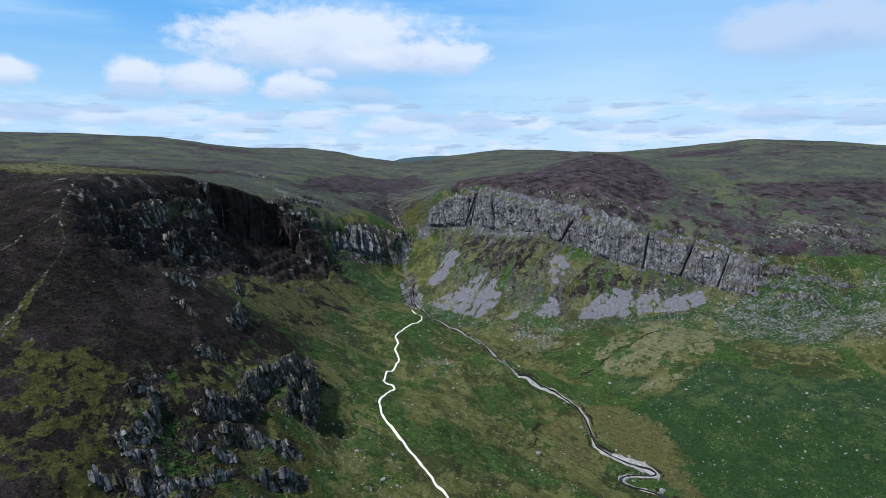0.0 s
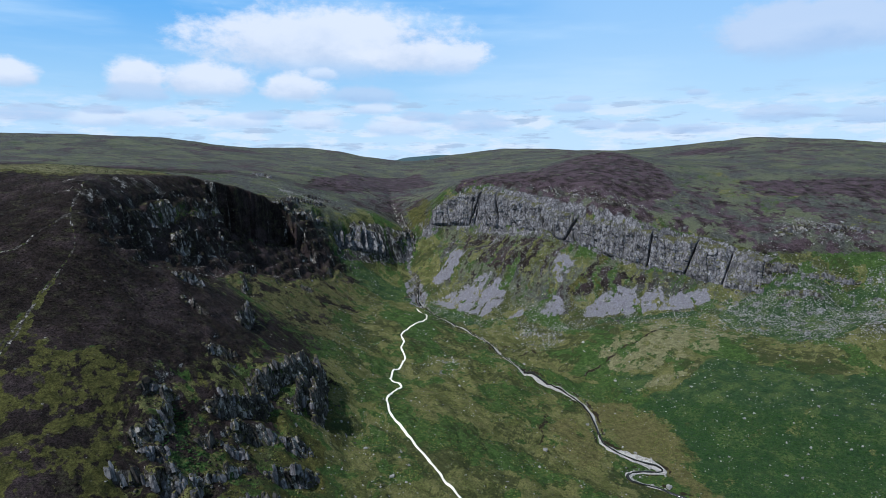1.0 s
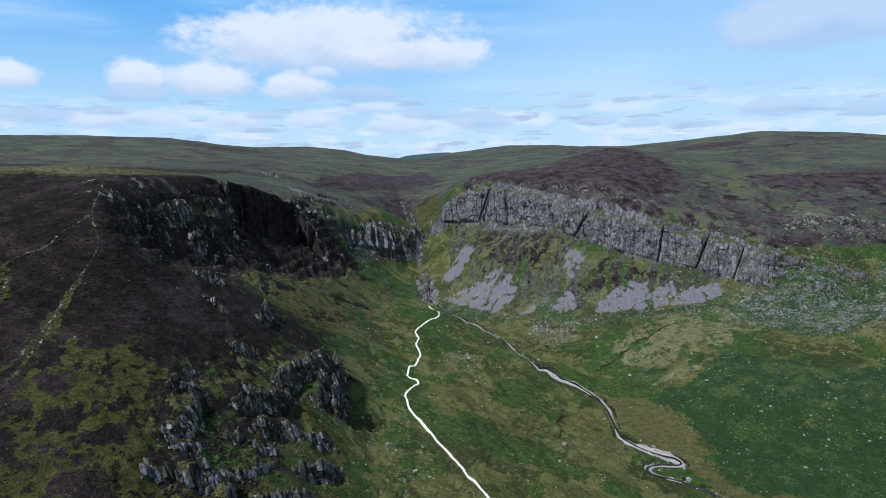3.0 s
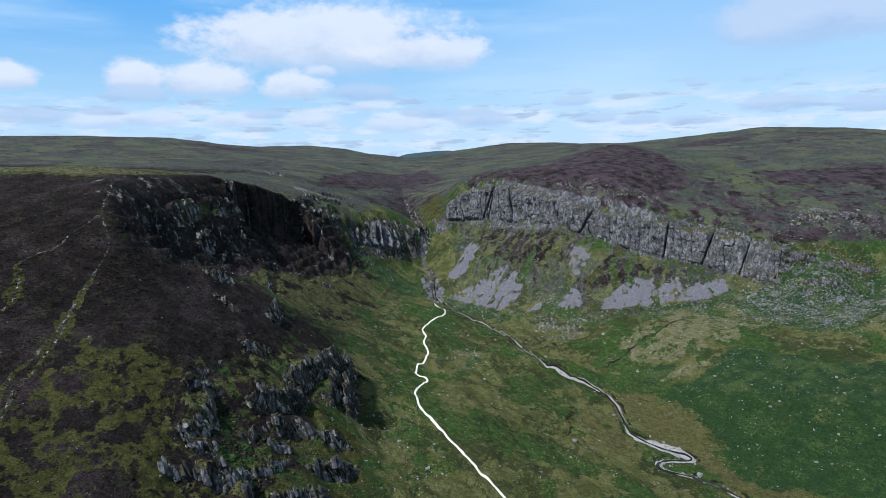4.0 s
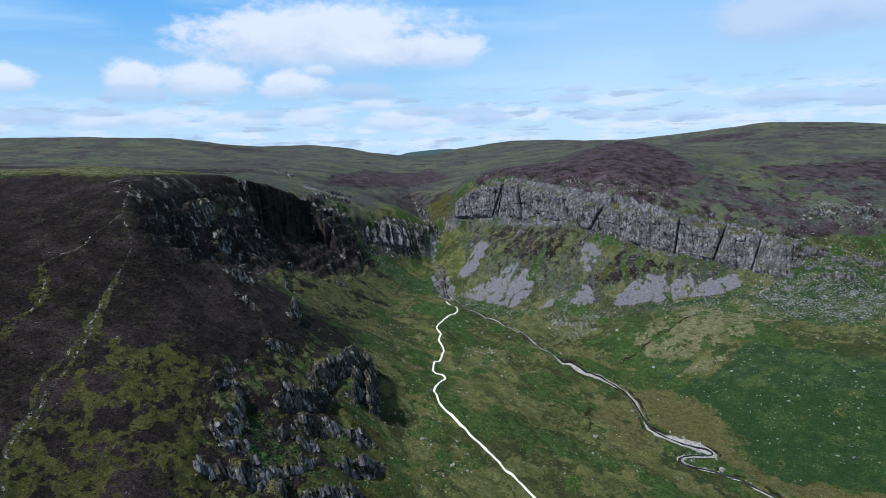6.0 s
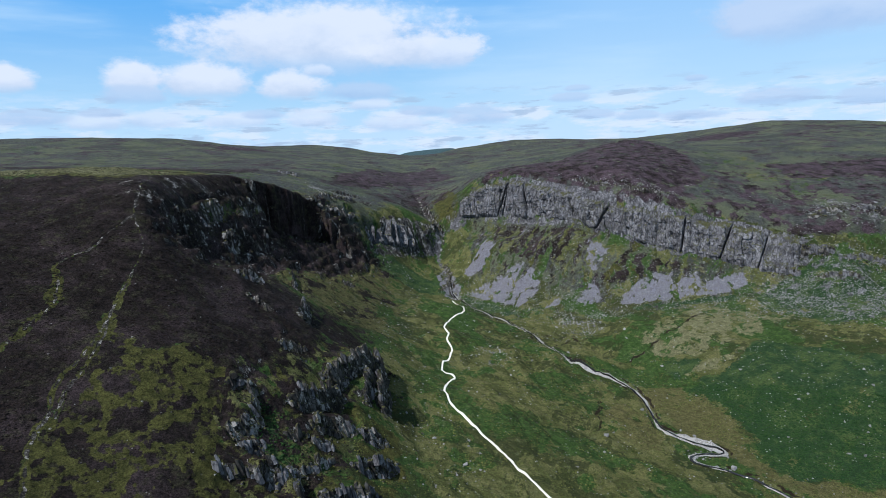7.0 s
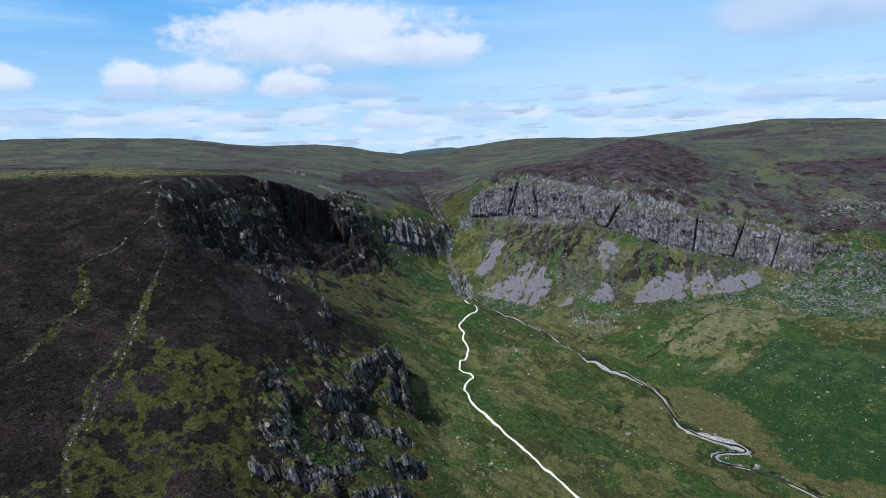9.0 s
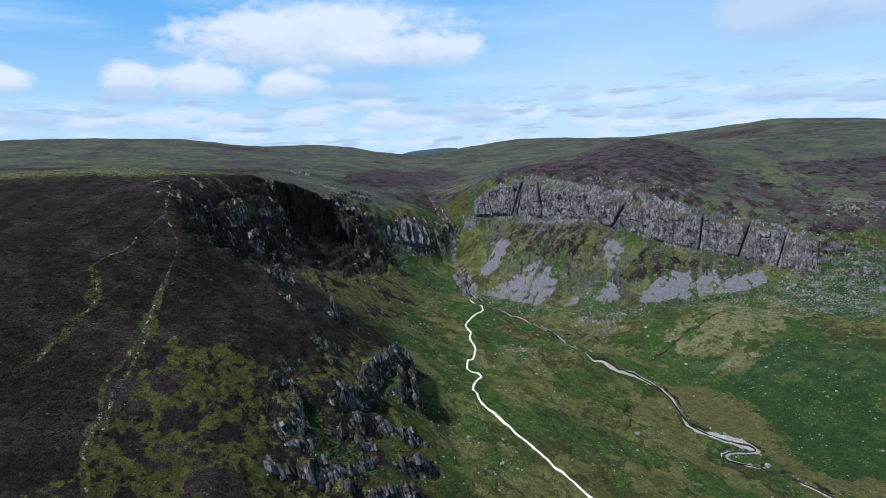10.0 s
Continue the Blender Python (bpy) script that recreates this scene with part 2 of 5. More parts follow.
scarp("dark ledge of rock below the corrie's rim", 7, (-176, 400), (-174, 412), (-176, 426))
# sheer drops below the corrie's rim
DROPS = [([(-196, 425), (-191, 440), (-179, 468), (-169, 500), (-158, 537), (-124, 594)], 5.0, 8.0),
         ([(-187, 436), (-179, 462), (-170, 490), (-163, 514), (-155, 538)], 46.0, 20.0)]
# the country beyond the valley, out of sight
OUTER = [(-2500, -1500, 120), (-1200, -1500, 60), (0, -1800, -90), (900, -1700, -110), (2000, -1200, 40), (3000, 200, 90),
         (-3200, 500, 150), (2600, 1800, 120), (1500, 2600, 100), (0, 3000, 90), (-1500, 3000, 110), (-3200, 2500, 120),
         (-700, 4400, 100), (700, 4300, 100), (2000, 3800, 90), (-2200, 4000, 100), (-1300, -200, 110), (1200, 0, 110),
         (0, -4300, -120), (3200, -3000, 40), (-3200, -3000, 60), (4400, 0, 60), (-4400, 0, 90), (1100, 500, 130)]


def resample(line, step):
    p = np.array(line, float)
    seg = np.hypot(*(p[1:, :2] - p[:-1, :2]).T)
    s = np.concatenate([[0], np.cumsum(seg)])
    n = max(2, int(s[-1] / step) + 1)
    q = np.linspace(0, s[-1], n)
    return np.stack([np.interp(q, s, p[:, k]) for k in range(p.shape[1])], 1)


def hashed(ix, iy, seed):
    h = (ix.astype(np.int64) * 374761393 + iy.astype(np.int64) * 668265263 + seed * 1442695041) & 0xFFFFFFFF
    h = ((h ^ (h >> 13)) * 1274126177) & 0xFFFFFFFF
    h = ((h ^ (h >> 16)) * 2246822519) & 0xFFFFFFFF
    return ((h ^ (h >> 15)) & 0xFFFFFF) / 16777215.0


SHUFFLE = np.random.RandomState(5).permutation(256).astype(np.int32)
LEAN_X, LEAN_Y = np.cos(np.arange(256) * 2.399), np.sin(np.arange(256) * 2.399)


def grain(x, y, seed=0):
    """Smooth noise from -1 to 1, one swell a metre."""
    fx, fy = np.floor(x), np.floor(y)
    ix, iy = (fx.astype(np.int32) + 37 * seed) & 255, fy.astype(np.int32) & 255
    fx, fy = x - fx, y - fy
    u, v = fx * fx * fx * (fx * (fx * 6 - 15) + 10), fy * fy * fy * (fy * (fy * 6 - 15) + 10)
    a, b = SHUFFLE[ix], SHUFFLE[(ix + 1) & 255]
    iz = (iy + 1) & 255
    out = []
    for h, dx, dy in ((SHUFFLE[(a + iy) & 255], 0, 0), (SHUFFLE[(b + iy) & 255], 1, 0), (SHUFFLE[(a + iz) & 255], 0, 1), (SHUFFLE[(b + iz) & 255], 1, 1)):
        out.append(LEAN_X[h] * (fx - dx) + LEAN_Y[h] * (fy - dy))
    low, high = out[0] + (out[1] - out[0]) * u, out[2] + (out[3] - out[2]) * u
    return (low + (high - low) * v) * 1.5


def swell(x, y, size, octaves=4, gain=0.5, seed=0):
    total, amp, k = 0.0, 1.0, 1.0 / size
    for o in range(octaves):
        c, s = math.cos(1.1 * o), math.sin(1.1 * o)
        total = total + amp * grain((x * c - y * s) * k + 17.3 * o, (x * s + y * c) * k - 9.1 * o, seed + o)
        amp, k = amp * gain, k * 2.03
    return total


def ramp(v, a, b):
    w = np.clip((v - a) / (b - a), 0, 1)
    return w * w * (3 - 2 * w)


def away(x, y, line):
    """The distance from a line in plan, and how far along it the nearest point is."""
    best, along, run = np.full(x.shape, 1e9), np.zeros(x.shape), 0.0
    for a, b in zip(line[:-1], line[1:]):
        ax, ay, bx, by = a[0], a[1], b[0], b[1]
        ll = (bx - ax) ** 2 + (by - ay) ** 2
        t = np.clip(((x - ax) * (bx - ax) + (y - ay) * (by - ay)) / ll, 0, 1)
        dd = np.hypot(x - ax - t * (bx - ax), y - ay - t * (by - ay))
        along = np.where(dd < best, run + t * math.sqrt(ll), along)
        best = np.minimum(best, dd)
        run += math.sqrt(ll)
    return best, along


def solve_land():
    near = [resample(b, 13 if np.hypot(b[len(b) // 2][0], b[len(b) // 2][1]) < 800 else 90) for b in BREAKS]
    n = np.concatenate(near + [np.array(OUTER, float)])
    keep, seen = [], set()
    for i, p in enumerate(n):
        key = (round(p[0] / 4), round(p[1] / 4))
        if key not in seen:
            seen.add(key)
            keep.append(i)
    n = n[keep]
    d = np.hypot(n[:, None, 0] - n[None, :, 0], n[:, None, 1] - n[None, :, 1])
    k = -np.sqrt(d * d + 9.0)
    m = len(n)
    a = np.zeros((m + 3, m + 3))
    a[:m, :m] = k + np.eye(m) * 2.5
    a[:m, m], a[:m, m + 1], a[:m, m + 2] = 1, n[:, 0] / 1000, n[:, 1] / 1000
    a[m:, :m] = a[:m, m:].T
    return n, np.linalg.solve(a, np.concatenate([n[:, 2], [0, 0, 0]]))


NODES, WEIGHTS = solve_land()


def smooth_land(x, y):
    flat_x, flat_y = np.ravel(x).astype(np.float32), np.ravel(y).astype(np.float32)
    out = np.empty(flat_x.shape, np.float32)
    nx, ny, w = NODES[:, 0].astype(np.float32), NODES[:, 1].astype(np.float32), WEIGHTS[:-3].astype(np.float32)
    for i in range(0, len(out), 20000):
        px, py = flat_x[i:i + 20000, None], flat_y[i:i + 20000, None]
        out[i:i + 20000] = -(np.sqrt((px - nx) ** 2 + (py - ny) ** 2 + 9.0) @ w)
    out = out + WEIGHTS[-3] + WEIGHTS[-2] * flat_x / 1000 + WEIGHTS[-1] * flat_y / 1000
    return out.reshape(np.shape(x)).astype(float)


def beside(x, y, line):
    """The distance from a line, positive to its left, and how far along it."""
    sign, best, along, run = np.zeros(x.shape), np.full(x.shape, 1e9), np.zeros(x.shape), 0.0
    for (ax, ay), (bx, by) in zip(line[:-1], line[1:]):
        ll = (bx - ax) ** 2 + (by - ay) ** 2
        t = np.clip(((x - ax) * (bx - ax) + (y - ay) * (by - ay)) / ll, 0, 1)
        dd = np.hypot(x - ax - t * (bx - ax), y - ay - t * (by - ay))
        cross = (bx - ax) * (y - ay) - (by - ay) * (x - ax)
        nearer = dd < best
        sign, along = np.where(nearer, np.sign(cross), sign), np.where(nearer, run + t * math.sqrt(ll), along)
        best = np.minimum(best, dd)
        run += math.sqrt(ll)
    return best * sign, along, run


def step_at(x, y, line, high, side, tail=0.0):
    """A rock step: the ground stands up behind the line and falls away before it; with a tail, it only falls away."""
    out = np.zeros(x.shape)
    reach = 30 + 3 * tail
    xs, ys = [p[0] for p in line], [p[1] for p in line]
    m = (x > min(xs) - reach) & (x < max(xs) + reach) & (y > min(ys) - reach) & (y < max(ys) + reach)
    if not m.any():
        return out
    px, py = x[m], y[m]
    k = 4.0 if tail else 0.8
    wx, wy = px + k * swell(px, py, 11, 4, 0.6, 131), py + k * swell(px, py, 11, 4, 0.6, 137)
    up, along, length = beside(wx, wy, line)
    up = up * side
    end = min(6.0, length * 0.3)
    ends = ramp(along, 0, end) * (1 - ramp(along, length - end, length))
    if tail:
        out[m] = -high * (1 - ramp(up, -4.0, 0.0)) * np.exp(np.minimum(up + 4, 0) / tail) * ends
    else:
        low, lift = np.exp(np.minimum(up, 0) / 6.0), np.exp(-np.maximum(up, 0) / 9.0)
        out[m] = high * ends * (ramp(up, -0.9, 0.9) - 0.5) * np.where(up > 0, lift, low)
    return out


def hollow(x, y, foot, top):
    """How much lower the ground lies between a cliff's foot and its top than an even slope."""
    out = np.zeros(x.shape)
    xs, ys = [p[0] for p in foot + top], [p[1] for p in foot + top]
    m = (x > min(xs)) & (x < max(xs)) & (y > min(ys)) & (y < max(ys))
    if not m.any():
        return out
    up, along, length = beside(x[m], y[m], [p[:2] for p in foot])
    down, along_top, length_top = beside(x[m], y[m], [p[:2] for p in top])
    p = np.clip(up / (up - down + 1e-6), 0, 1) * (up > 0) * (down < 0)
    q = np.linspace(0, 1, len(top))
    high = np.interp(along_top / length_top, q, [v[2] for v in top]) - np.interp(along / length, np.linspace(0, 1, len(foot)), [v[2] for v in foot])
    ends = ramp(along, 0, 8) * (1 - ramp(along, length - 8, length)) * ramp(along_top, 0, 8) * (1 - ramp(along_top, length_top - 8, length_top))
    out[m] = 0.95 * high * (p - p ** 7) * ends
    return out


def land(x, y):
    """The height of the ground."""
    x, y = np.asarray(x, float), np.asarray(y, float)
    z = smooth_land(x, y)
    far = np.hypot(x, y)
    rough = 1 - 0.6 * ramp(far, 700, 1500)
    z = z + rough * (1.1 * swell(x, y, 42, 3, 0.5, 3) + 0.35 * swell(x, y, 9, 3, 0.55, 11))
    z = z + ramp(far, 600, 1500) * (1 - 0.7 * ramp(far, 3000, 4000)) * 3.0 * swell(x, y, 190, 3, 0.5, 31)
    # hummocks of old moraine on the floor
    floor = ramp(x, -70, -45) * (1 - ramp(x, 70, 110)) * (1 - ramp(y, 500, 540)) * ramp(y, 150, 200)
    z = z + floor * (3.2 * np.abs(swell(0.8 * x + 0.6 * y, 0.6 * (0.8 * y - 0.6 * x), 25, 4, 0.5, 51)) - 0.6)
    # craggy ground on the west spur and in the corrie
    brow = ramp(-x, 62, 80) * (1 - ramp(-x, 112, 128)) * ramp(y, 140, 170) * (1 - ramp(y, 275, 310))
    z = z + brow * (2.2 * np.abs(swell(x, y, 16, 3, 0.5, 21)) - 0.8)
    # the corrie: ribs and ledges between its rim and its foot
    d = np.minimum(away(x, y, RIM_FOOT)[0], away(x, y, RIM_TOP)[0])
    inner = (1 - ramp(d, 12, 34)) * (1 - ramp(y, 560, 600))
    below = ramp(152 - z, 0, 14) * (1 - np.exp(-((x + 158) / 20) ** 2 - ((y - 488) / 36) ** 2))
    z = z + inner * below * (2.6 * (0.35 - np.abs(swell(x - 0.3 * y, 0.45 * (y + 0.3 * x), 17, 5, 0.6, 41))) + 1.8 * swell(x, y, 8, 4, 0.6, 43))
    tier = z + 4 * swell(x, y, 30, 3, 0.5, 45)
    z = z + inner * below * 1.3 * np.sin(tier * 2 * np.pi / 9.0)
    # the ground stands back behind the cliffs' faces
    z = z - hollow(x, y, CLIFF_FOOT, CLIFF_TOP) - hollow(x, y, RIM_FOOT[5:8], RIM_TOP[7:10])
    for line, high, tail in DROPS:
        z = z + step_at(x, y, line, high, 1, tail)
    for line, high, _ in SCARPS:
        z = z + step_at(x, y, line, high, 1)
    # the stream's cut
    d, along = away(x, y, BROOK)
    z = z - 1.3 * (1 - ramp(y, 340, 400)) * (1 - ramp(d, 2.0, 4.2 + 1.2 * grain(x / 9, y / 9, 5)))
    d, _ = away(x, y, STREAM[9:])
    z = z - 3.0 * np.exp(-(d / 6.0) ** 2) * (1 - ramp(far, 800, 1000))
    return z


# ---- end of land form ----

# ---- where heather, bracken, grass and stone lie (plan outlines, metres) ----
REGIONS = collections.defaultdict(list)


def outline(kind, *points):
    REGIONS[kind].append(list(points))


outline("heather", (-353, 343), (-281, 337), (-201, 332), (-167, 294), (-143, 303), (-131, 332), (-107, 300), (-100, 257), (-117, 227), (-127, 222), (-148, 217), (-156, 218), (-162, 209), (-160, 185), (-158, 157), (-167, 131))
outline("heather", (-16, 677), (4, 670), (50, 700), (111, 729), (169, 766), (222, 776), (251, 714), (244, 616), (192, 569), (152, 584), (128, 599), (91, 622), (47, 652))
outline("heather", (-173, 681), (-165, 1005), (-54, 1191), (-12, 918), (-91, 801), (-127, 722))
outline("heather", (321, 663), (475, 668), (535, 639), (483, 577), (419, 589), (335, 609))
outline("turf", (-168, 223), (-160, 217), (-153, 211), (-145, 211), (-141, 216), (-138, 222), (-134, 221), (-126, 218), (-121, 216), (-119, 203), (-115, 187), (-112, 178), (-105, 169), (-100, 164), (-95, 141), (-100, 90), (-150, 90), (-170, 120), (-162, 138), (-156, 146), (-153, 150), (-158, 157), (-157, 163), (-158, 170), (-158, 176), (-158, 185), (-162, 198), (-165, 208), (-168, 220))
outline("island", (-165, 209), (-161, 210), (-154, 206), (-153, 199), (-156, 194), (-160, 198))
outline("island", (-156, 168), (-149, 169), (-145, 164), (-143, 159), (-147, 158), (-152, 161))
outline("island", (-157, 182), (-151, 183), (-149, 177), (-154, 177))
outline("island", (-145, 178), (-135, 186), (-132, 183), (-135, 174), (-141, 170), (-145, 174))
outline("island", (-130, 191), (-127, 196), (-125, 195), (-126, 190))
outline("island", (-128, 184), (-123, 183), (-122, 176), (-126, 171), (-128, 178))
outline("island", (-129, 158), (-118, 163), (-111, 161), (-107, 154), (-118, 147), (-126, 153))
outline("island", (-155, 142), (-154, 148), (-151, 146), (-146, 137), (-149, 135))
outline("island", (-155, 192), (-150, 197), (-144, 190), (-146, 185), (-152, 187))
outline("bracken", (140, 369), (158, 371), (181, 397), (188, 399), (200, 385), (230, 362), (290, 352), (230, 235), (178, 250), (153, 264), (135, 261), (130, 277), (131, 293), (137, 304), (134, 322), (134, 335), (124, 351), (121, 358), (130, 366))
outline("bracken", (119, 396), (141, 393), (139, 383), (130, 380), (119, 375), (117, 385))
outline("bracken", (115, 483), (157, 476), (192, 470), (219, 463), (205, 477), (183, 481), (137, 486))
outline("bracken", (-129, 534), (-113, 569), (-94, 587), (-66, 589), (-37, 575), (-32, 544), (-53, 536), (-84, 540), (-112, 545))
outline("bracken", (-108, 216), (-102, 213), (-100, 202), (-91, 198), (-91, 189), (-97, 187), (-101, 191), (-105, 200))
outline("bracken", (-21, 553), (5, 534), (28, 503), (17, 496), (-16, 535))
outline("bracken", (252, 482), (284, 485), (304, 470), (345, 455), (300, 390), (243, 405), (222, 439), (218, 465))
outline("sedge", (88, 358), (104, 372), (118, 362), (132, 335), (129, 293), (133, 261), (153, 262), (178, 250), (230, 235), (200, 212), (130, 250), (112, 280), (113, 293), (95, 308), (90, 330))
outline("sedge", (58, 330), (80, 345), (86, 310), (80, 285), (64, 290))
outline("dry", (112, 432), (149, 460), (190, 474), (215, 440), (225, 420), (190, 405), (151, 394), (120, 398), (104, 405))
outline("pale", (138, 386), (164, 391), (178, 396), (160, 374), (141, 374), (126, 374), (119, 370), (126, 379))
outline("meadow", (-296, 358), (-235, 343), (-202, 394), (-199, 396), (-208, 323), (-286, 343))
outline("meadow", (-57, 701), (-22, 723), (-17, 659), (-24, 649), (-40, 664))
outline("meadow", (287, 667), (294, 630), (305, 606), (274, 549), (262, 560), (266, 649))
outline("meadow", (266, 511), (280, 530), (329, 579), (398, 577), (387, 537), (309, 537), (282, 516))
outline("brown", (21, 637), (66, 611), (106, 577), (98, 557), (78, 550), (59, 566), (27, 586), (12, 608))
outline("brown", (131, 547), (178, 529), (192, 513), (146, 514), (115, 510), (111, 522), (122, 536))
outline("brown", (296, 583), (316, 586), (306, 563), (281, 538), (262, 512), (256, 513), (268, 534))
outline("scree", (8, 612), (15, 603), (13, 590), (5, 586), (-2, 582), (-14, 579), (-16, 588), (-4, 598))
outline("scree", (-10, 562), (8, 565), (22, 564), (28, 571), (37, 573), (48, 574), (39, 564), (30, 554), (40, 556), (50, 563), (59, 555), (57, 542), (46, 540), (53, 535), (42, 529), (34, 513), (20, 525), (6, 541), (-15, 554))
outline("scree", (107, 560), (114, 561), (119, 555), (122, 549), (114, 539), (106, 530), (100, 532), (101, 544))
outline("scree", (82, 508), (95, 520), (101, 515), (105, 502), (102, 499), (88, 501))
outline("scree", (53, 506), (63, 514), (71, 517), (67, 503))
outline("scree", (114, 499), (124, 507), (135, 509), (146, 511), (154, 515), (169, 513), (167, 500), (175, 504), (189, 507), (189, 495), (211, 500), (228, 496), (226, 485), (202, 481), (184, 484), (162, 488), (138, 488), (119, 490))
outline("scree", (-43, 590), (-25, 584), (-20, 543), (-36, 537))
outline("stones", (258, 508), (284, 502), (304, 488), (339, 471), (274, 382), (243, 405), (222, 439), (218, 473))
outline("stones", (339, 471), (405, 483), (309, 365), (274, 382))
outline("stones", (309, 545), (330, 545), (341, 531), (387, 537), (351, 489), (315, 506), (293, 519))
outline("stones", (102, 616), (155, 593), (202, 568), (184, 552), (125, 592))
outline("stones", (-206, 658), (-151, 700), (-120, 670), (-151, 578))
outline("stones", (58, 495), (106, 490), (93, 456), (59, 445))
outline("stones", (-16, 399), (-5, 414), (6, 401), (7, 385), (-8, 369), (-15, 382))
outline("stones", (-28, 245), (-23, 248), (-20, 245), (-21, 241), (-27, 240))

GRAVEL_PATH = [(13, 221), (8, 232), (3, 239), (1, 245), (-4, 250), (-5, 255), (-9, 260), (-14, 270), (-21, 282), (-28, 295), (-34, 307), (-37, 322),
               (-35, 337), (-30, 350), (-32, 356), (-39, 362), (-38, 376), (-33, 384), (-31, 401), (-35, 410), (-33, 422), (-37, 438), (-32, 460),
               (-24, 475), (-19, 495), (-19, 516), (-26, 523), (-29, 532)]
# wet peaty lines on the floor
POOL = [(40, 455), (54, 458), (66, 453), (68, 444), (60, 436), (47, 433)]
GULLY = [(166, 451), (146, 438), (129, 427), (111, 412), (98, 405)]
BOG = [(63, 345), (53, 324), (48, 303)]
HILL_TRAIL = [(-140, 110), (-143, 126), (-148, 139), (-155, 150), (-159, 159), (-161, 165), (-163, 173), (-165, 179), (-166, 184), (-168, 189), (-167, 196),
              (-167, 205), (-168, 214), (-171, 228), (-173, 245), (-175, 257), (-176, 269), (-182, 279), (-186, 286), (-193, 297), (-196, 306), (-199, 322),
              (-207, 350)]
DITCH = [(-172, 236), (-170, 225), (-166, 213), (-164, 200), (-163, 192), (-162, 183), (-161, 174), (-159, 167)]
HILL_TRAIL_B = [(-189, 289), (-191, 285), (-193, 278), (-194, 272), (-194, 265), (-196, 259), (-200, 256), (-202, 252), (-203, 247), (-196, 237), (-191, 227),
                (-191, 219), (-193, 215), (-192, 206), (-192, 199), (-191, 189)]
# short bare patches of stone among the heather
BARE = [[(-213, 238), (-214, 232), (-215, 226), (-217, 216)], [(-202, 284), (-198, 287), (-196, 293)], [(-220, 307), (-218, 310), (-216, 314)],
        [(-192, 297), (-190, 303), (-187, 300)]]


def inside(x, y, outline, soft):
    """1 well inside an outline, 0 well outside, over a soft edge."""
    odd, d = np.zeros(x.shape, bool), np.full(x.shape, 1e9)
    for (ax, ay), (bx, by) in zip(outline, outline[1:] + outline[:1]):
        if ay != by:
            odd ^= ((ay > y) != (by > y)) & (x < (bx - ax) * (y - ay) / (by - ay) + ax)
        t = np.clip(((x - ax) * (bx - ax) + (y - ay) * (by - ay)) / ((bx - ax) ** 2 + (by - ay) ** 2 + 1e-9), 0, 1)
        d = np.minimum(d, np.hypot(x - ax - t * (bx - ax), y - ay - t * (by - ay)))
    return ramp(np.where(odd, d, -d), -soft, soft)


def cover(x, y, kind, soft=4.0):
    """How far a kind of ground covers each place; x and y come with a wander of their own."""
    out = np.zeros(x.shape)
    for outline in REGIONS[kind]:
        xs, ys = [p[0] for p in outline], [p[1] for p in outline]
        m = (x > min(xs) - soft) & (x < max(xs) + soft) & (y > min(ys) - soft) & (y < max(ys) + soft)
        out[m] = np.maximum(out[m], inside(x[m], y[m], outline, soft))
    return out


# ---- materials ----
def material(name):
    m = bpy.data.materials.new(name)
    m.use_nodes = True
    m.node_tree.nodes.clear()
    return m, m.node_tree


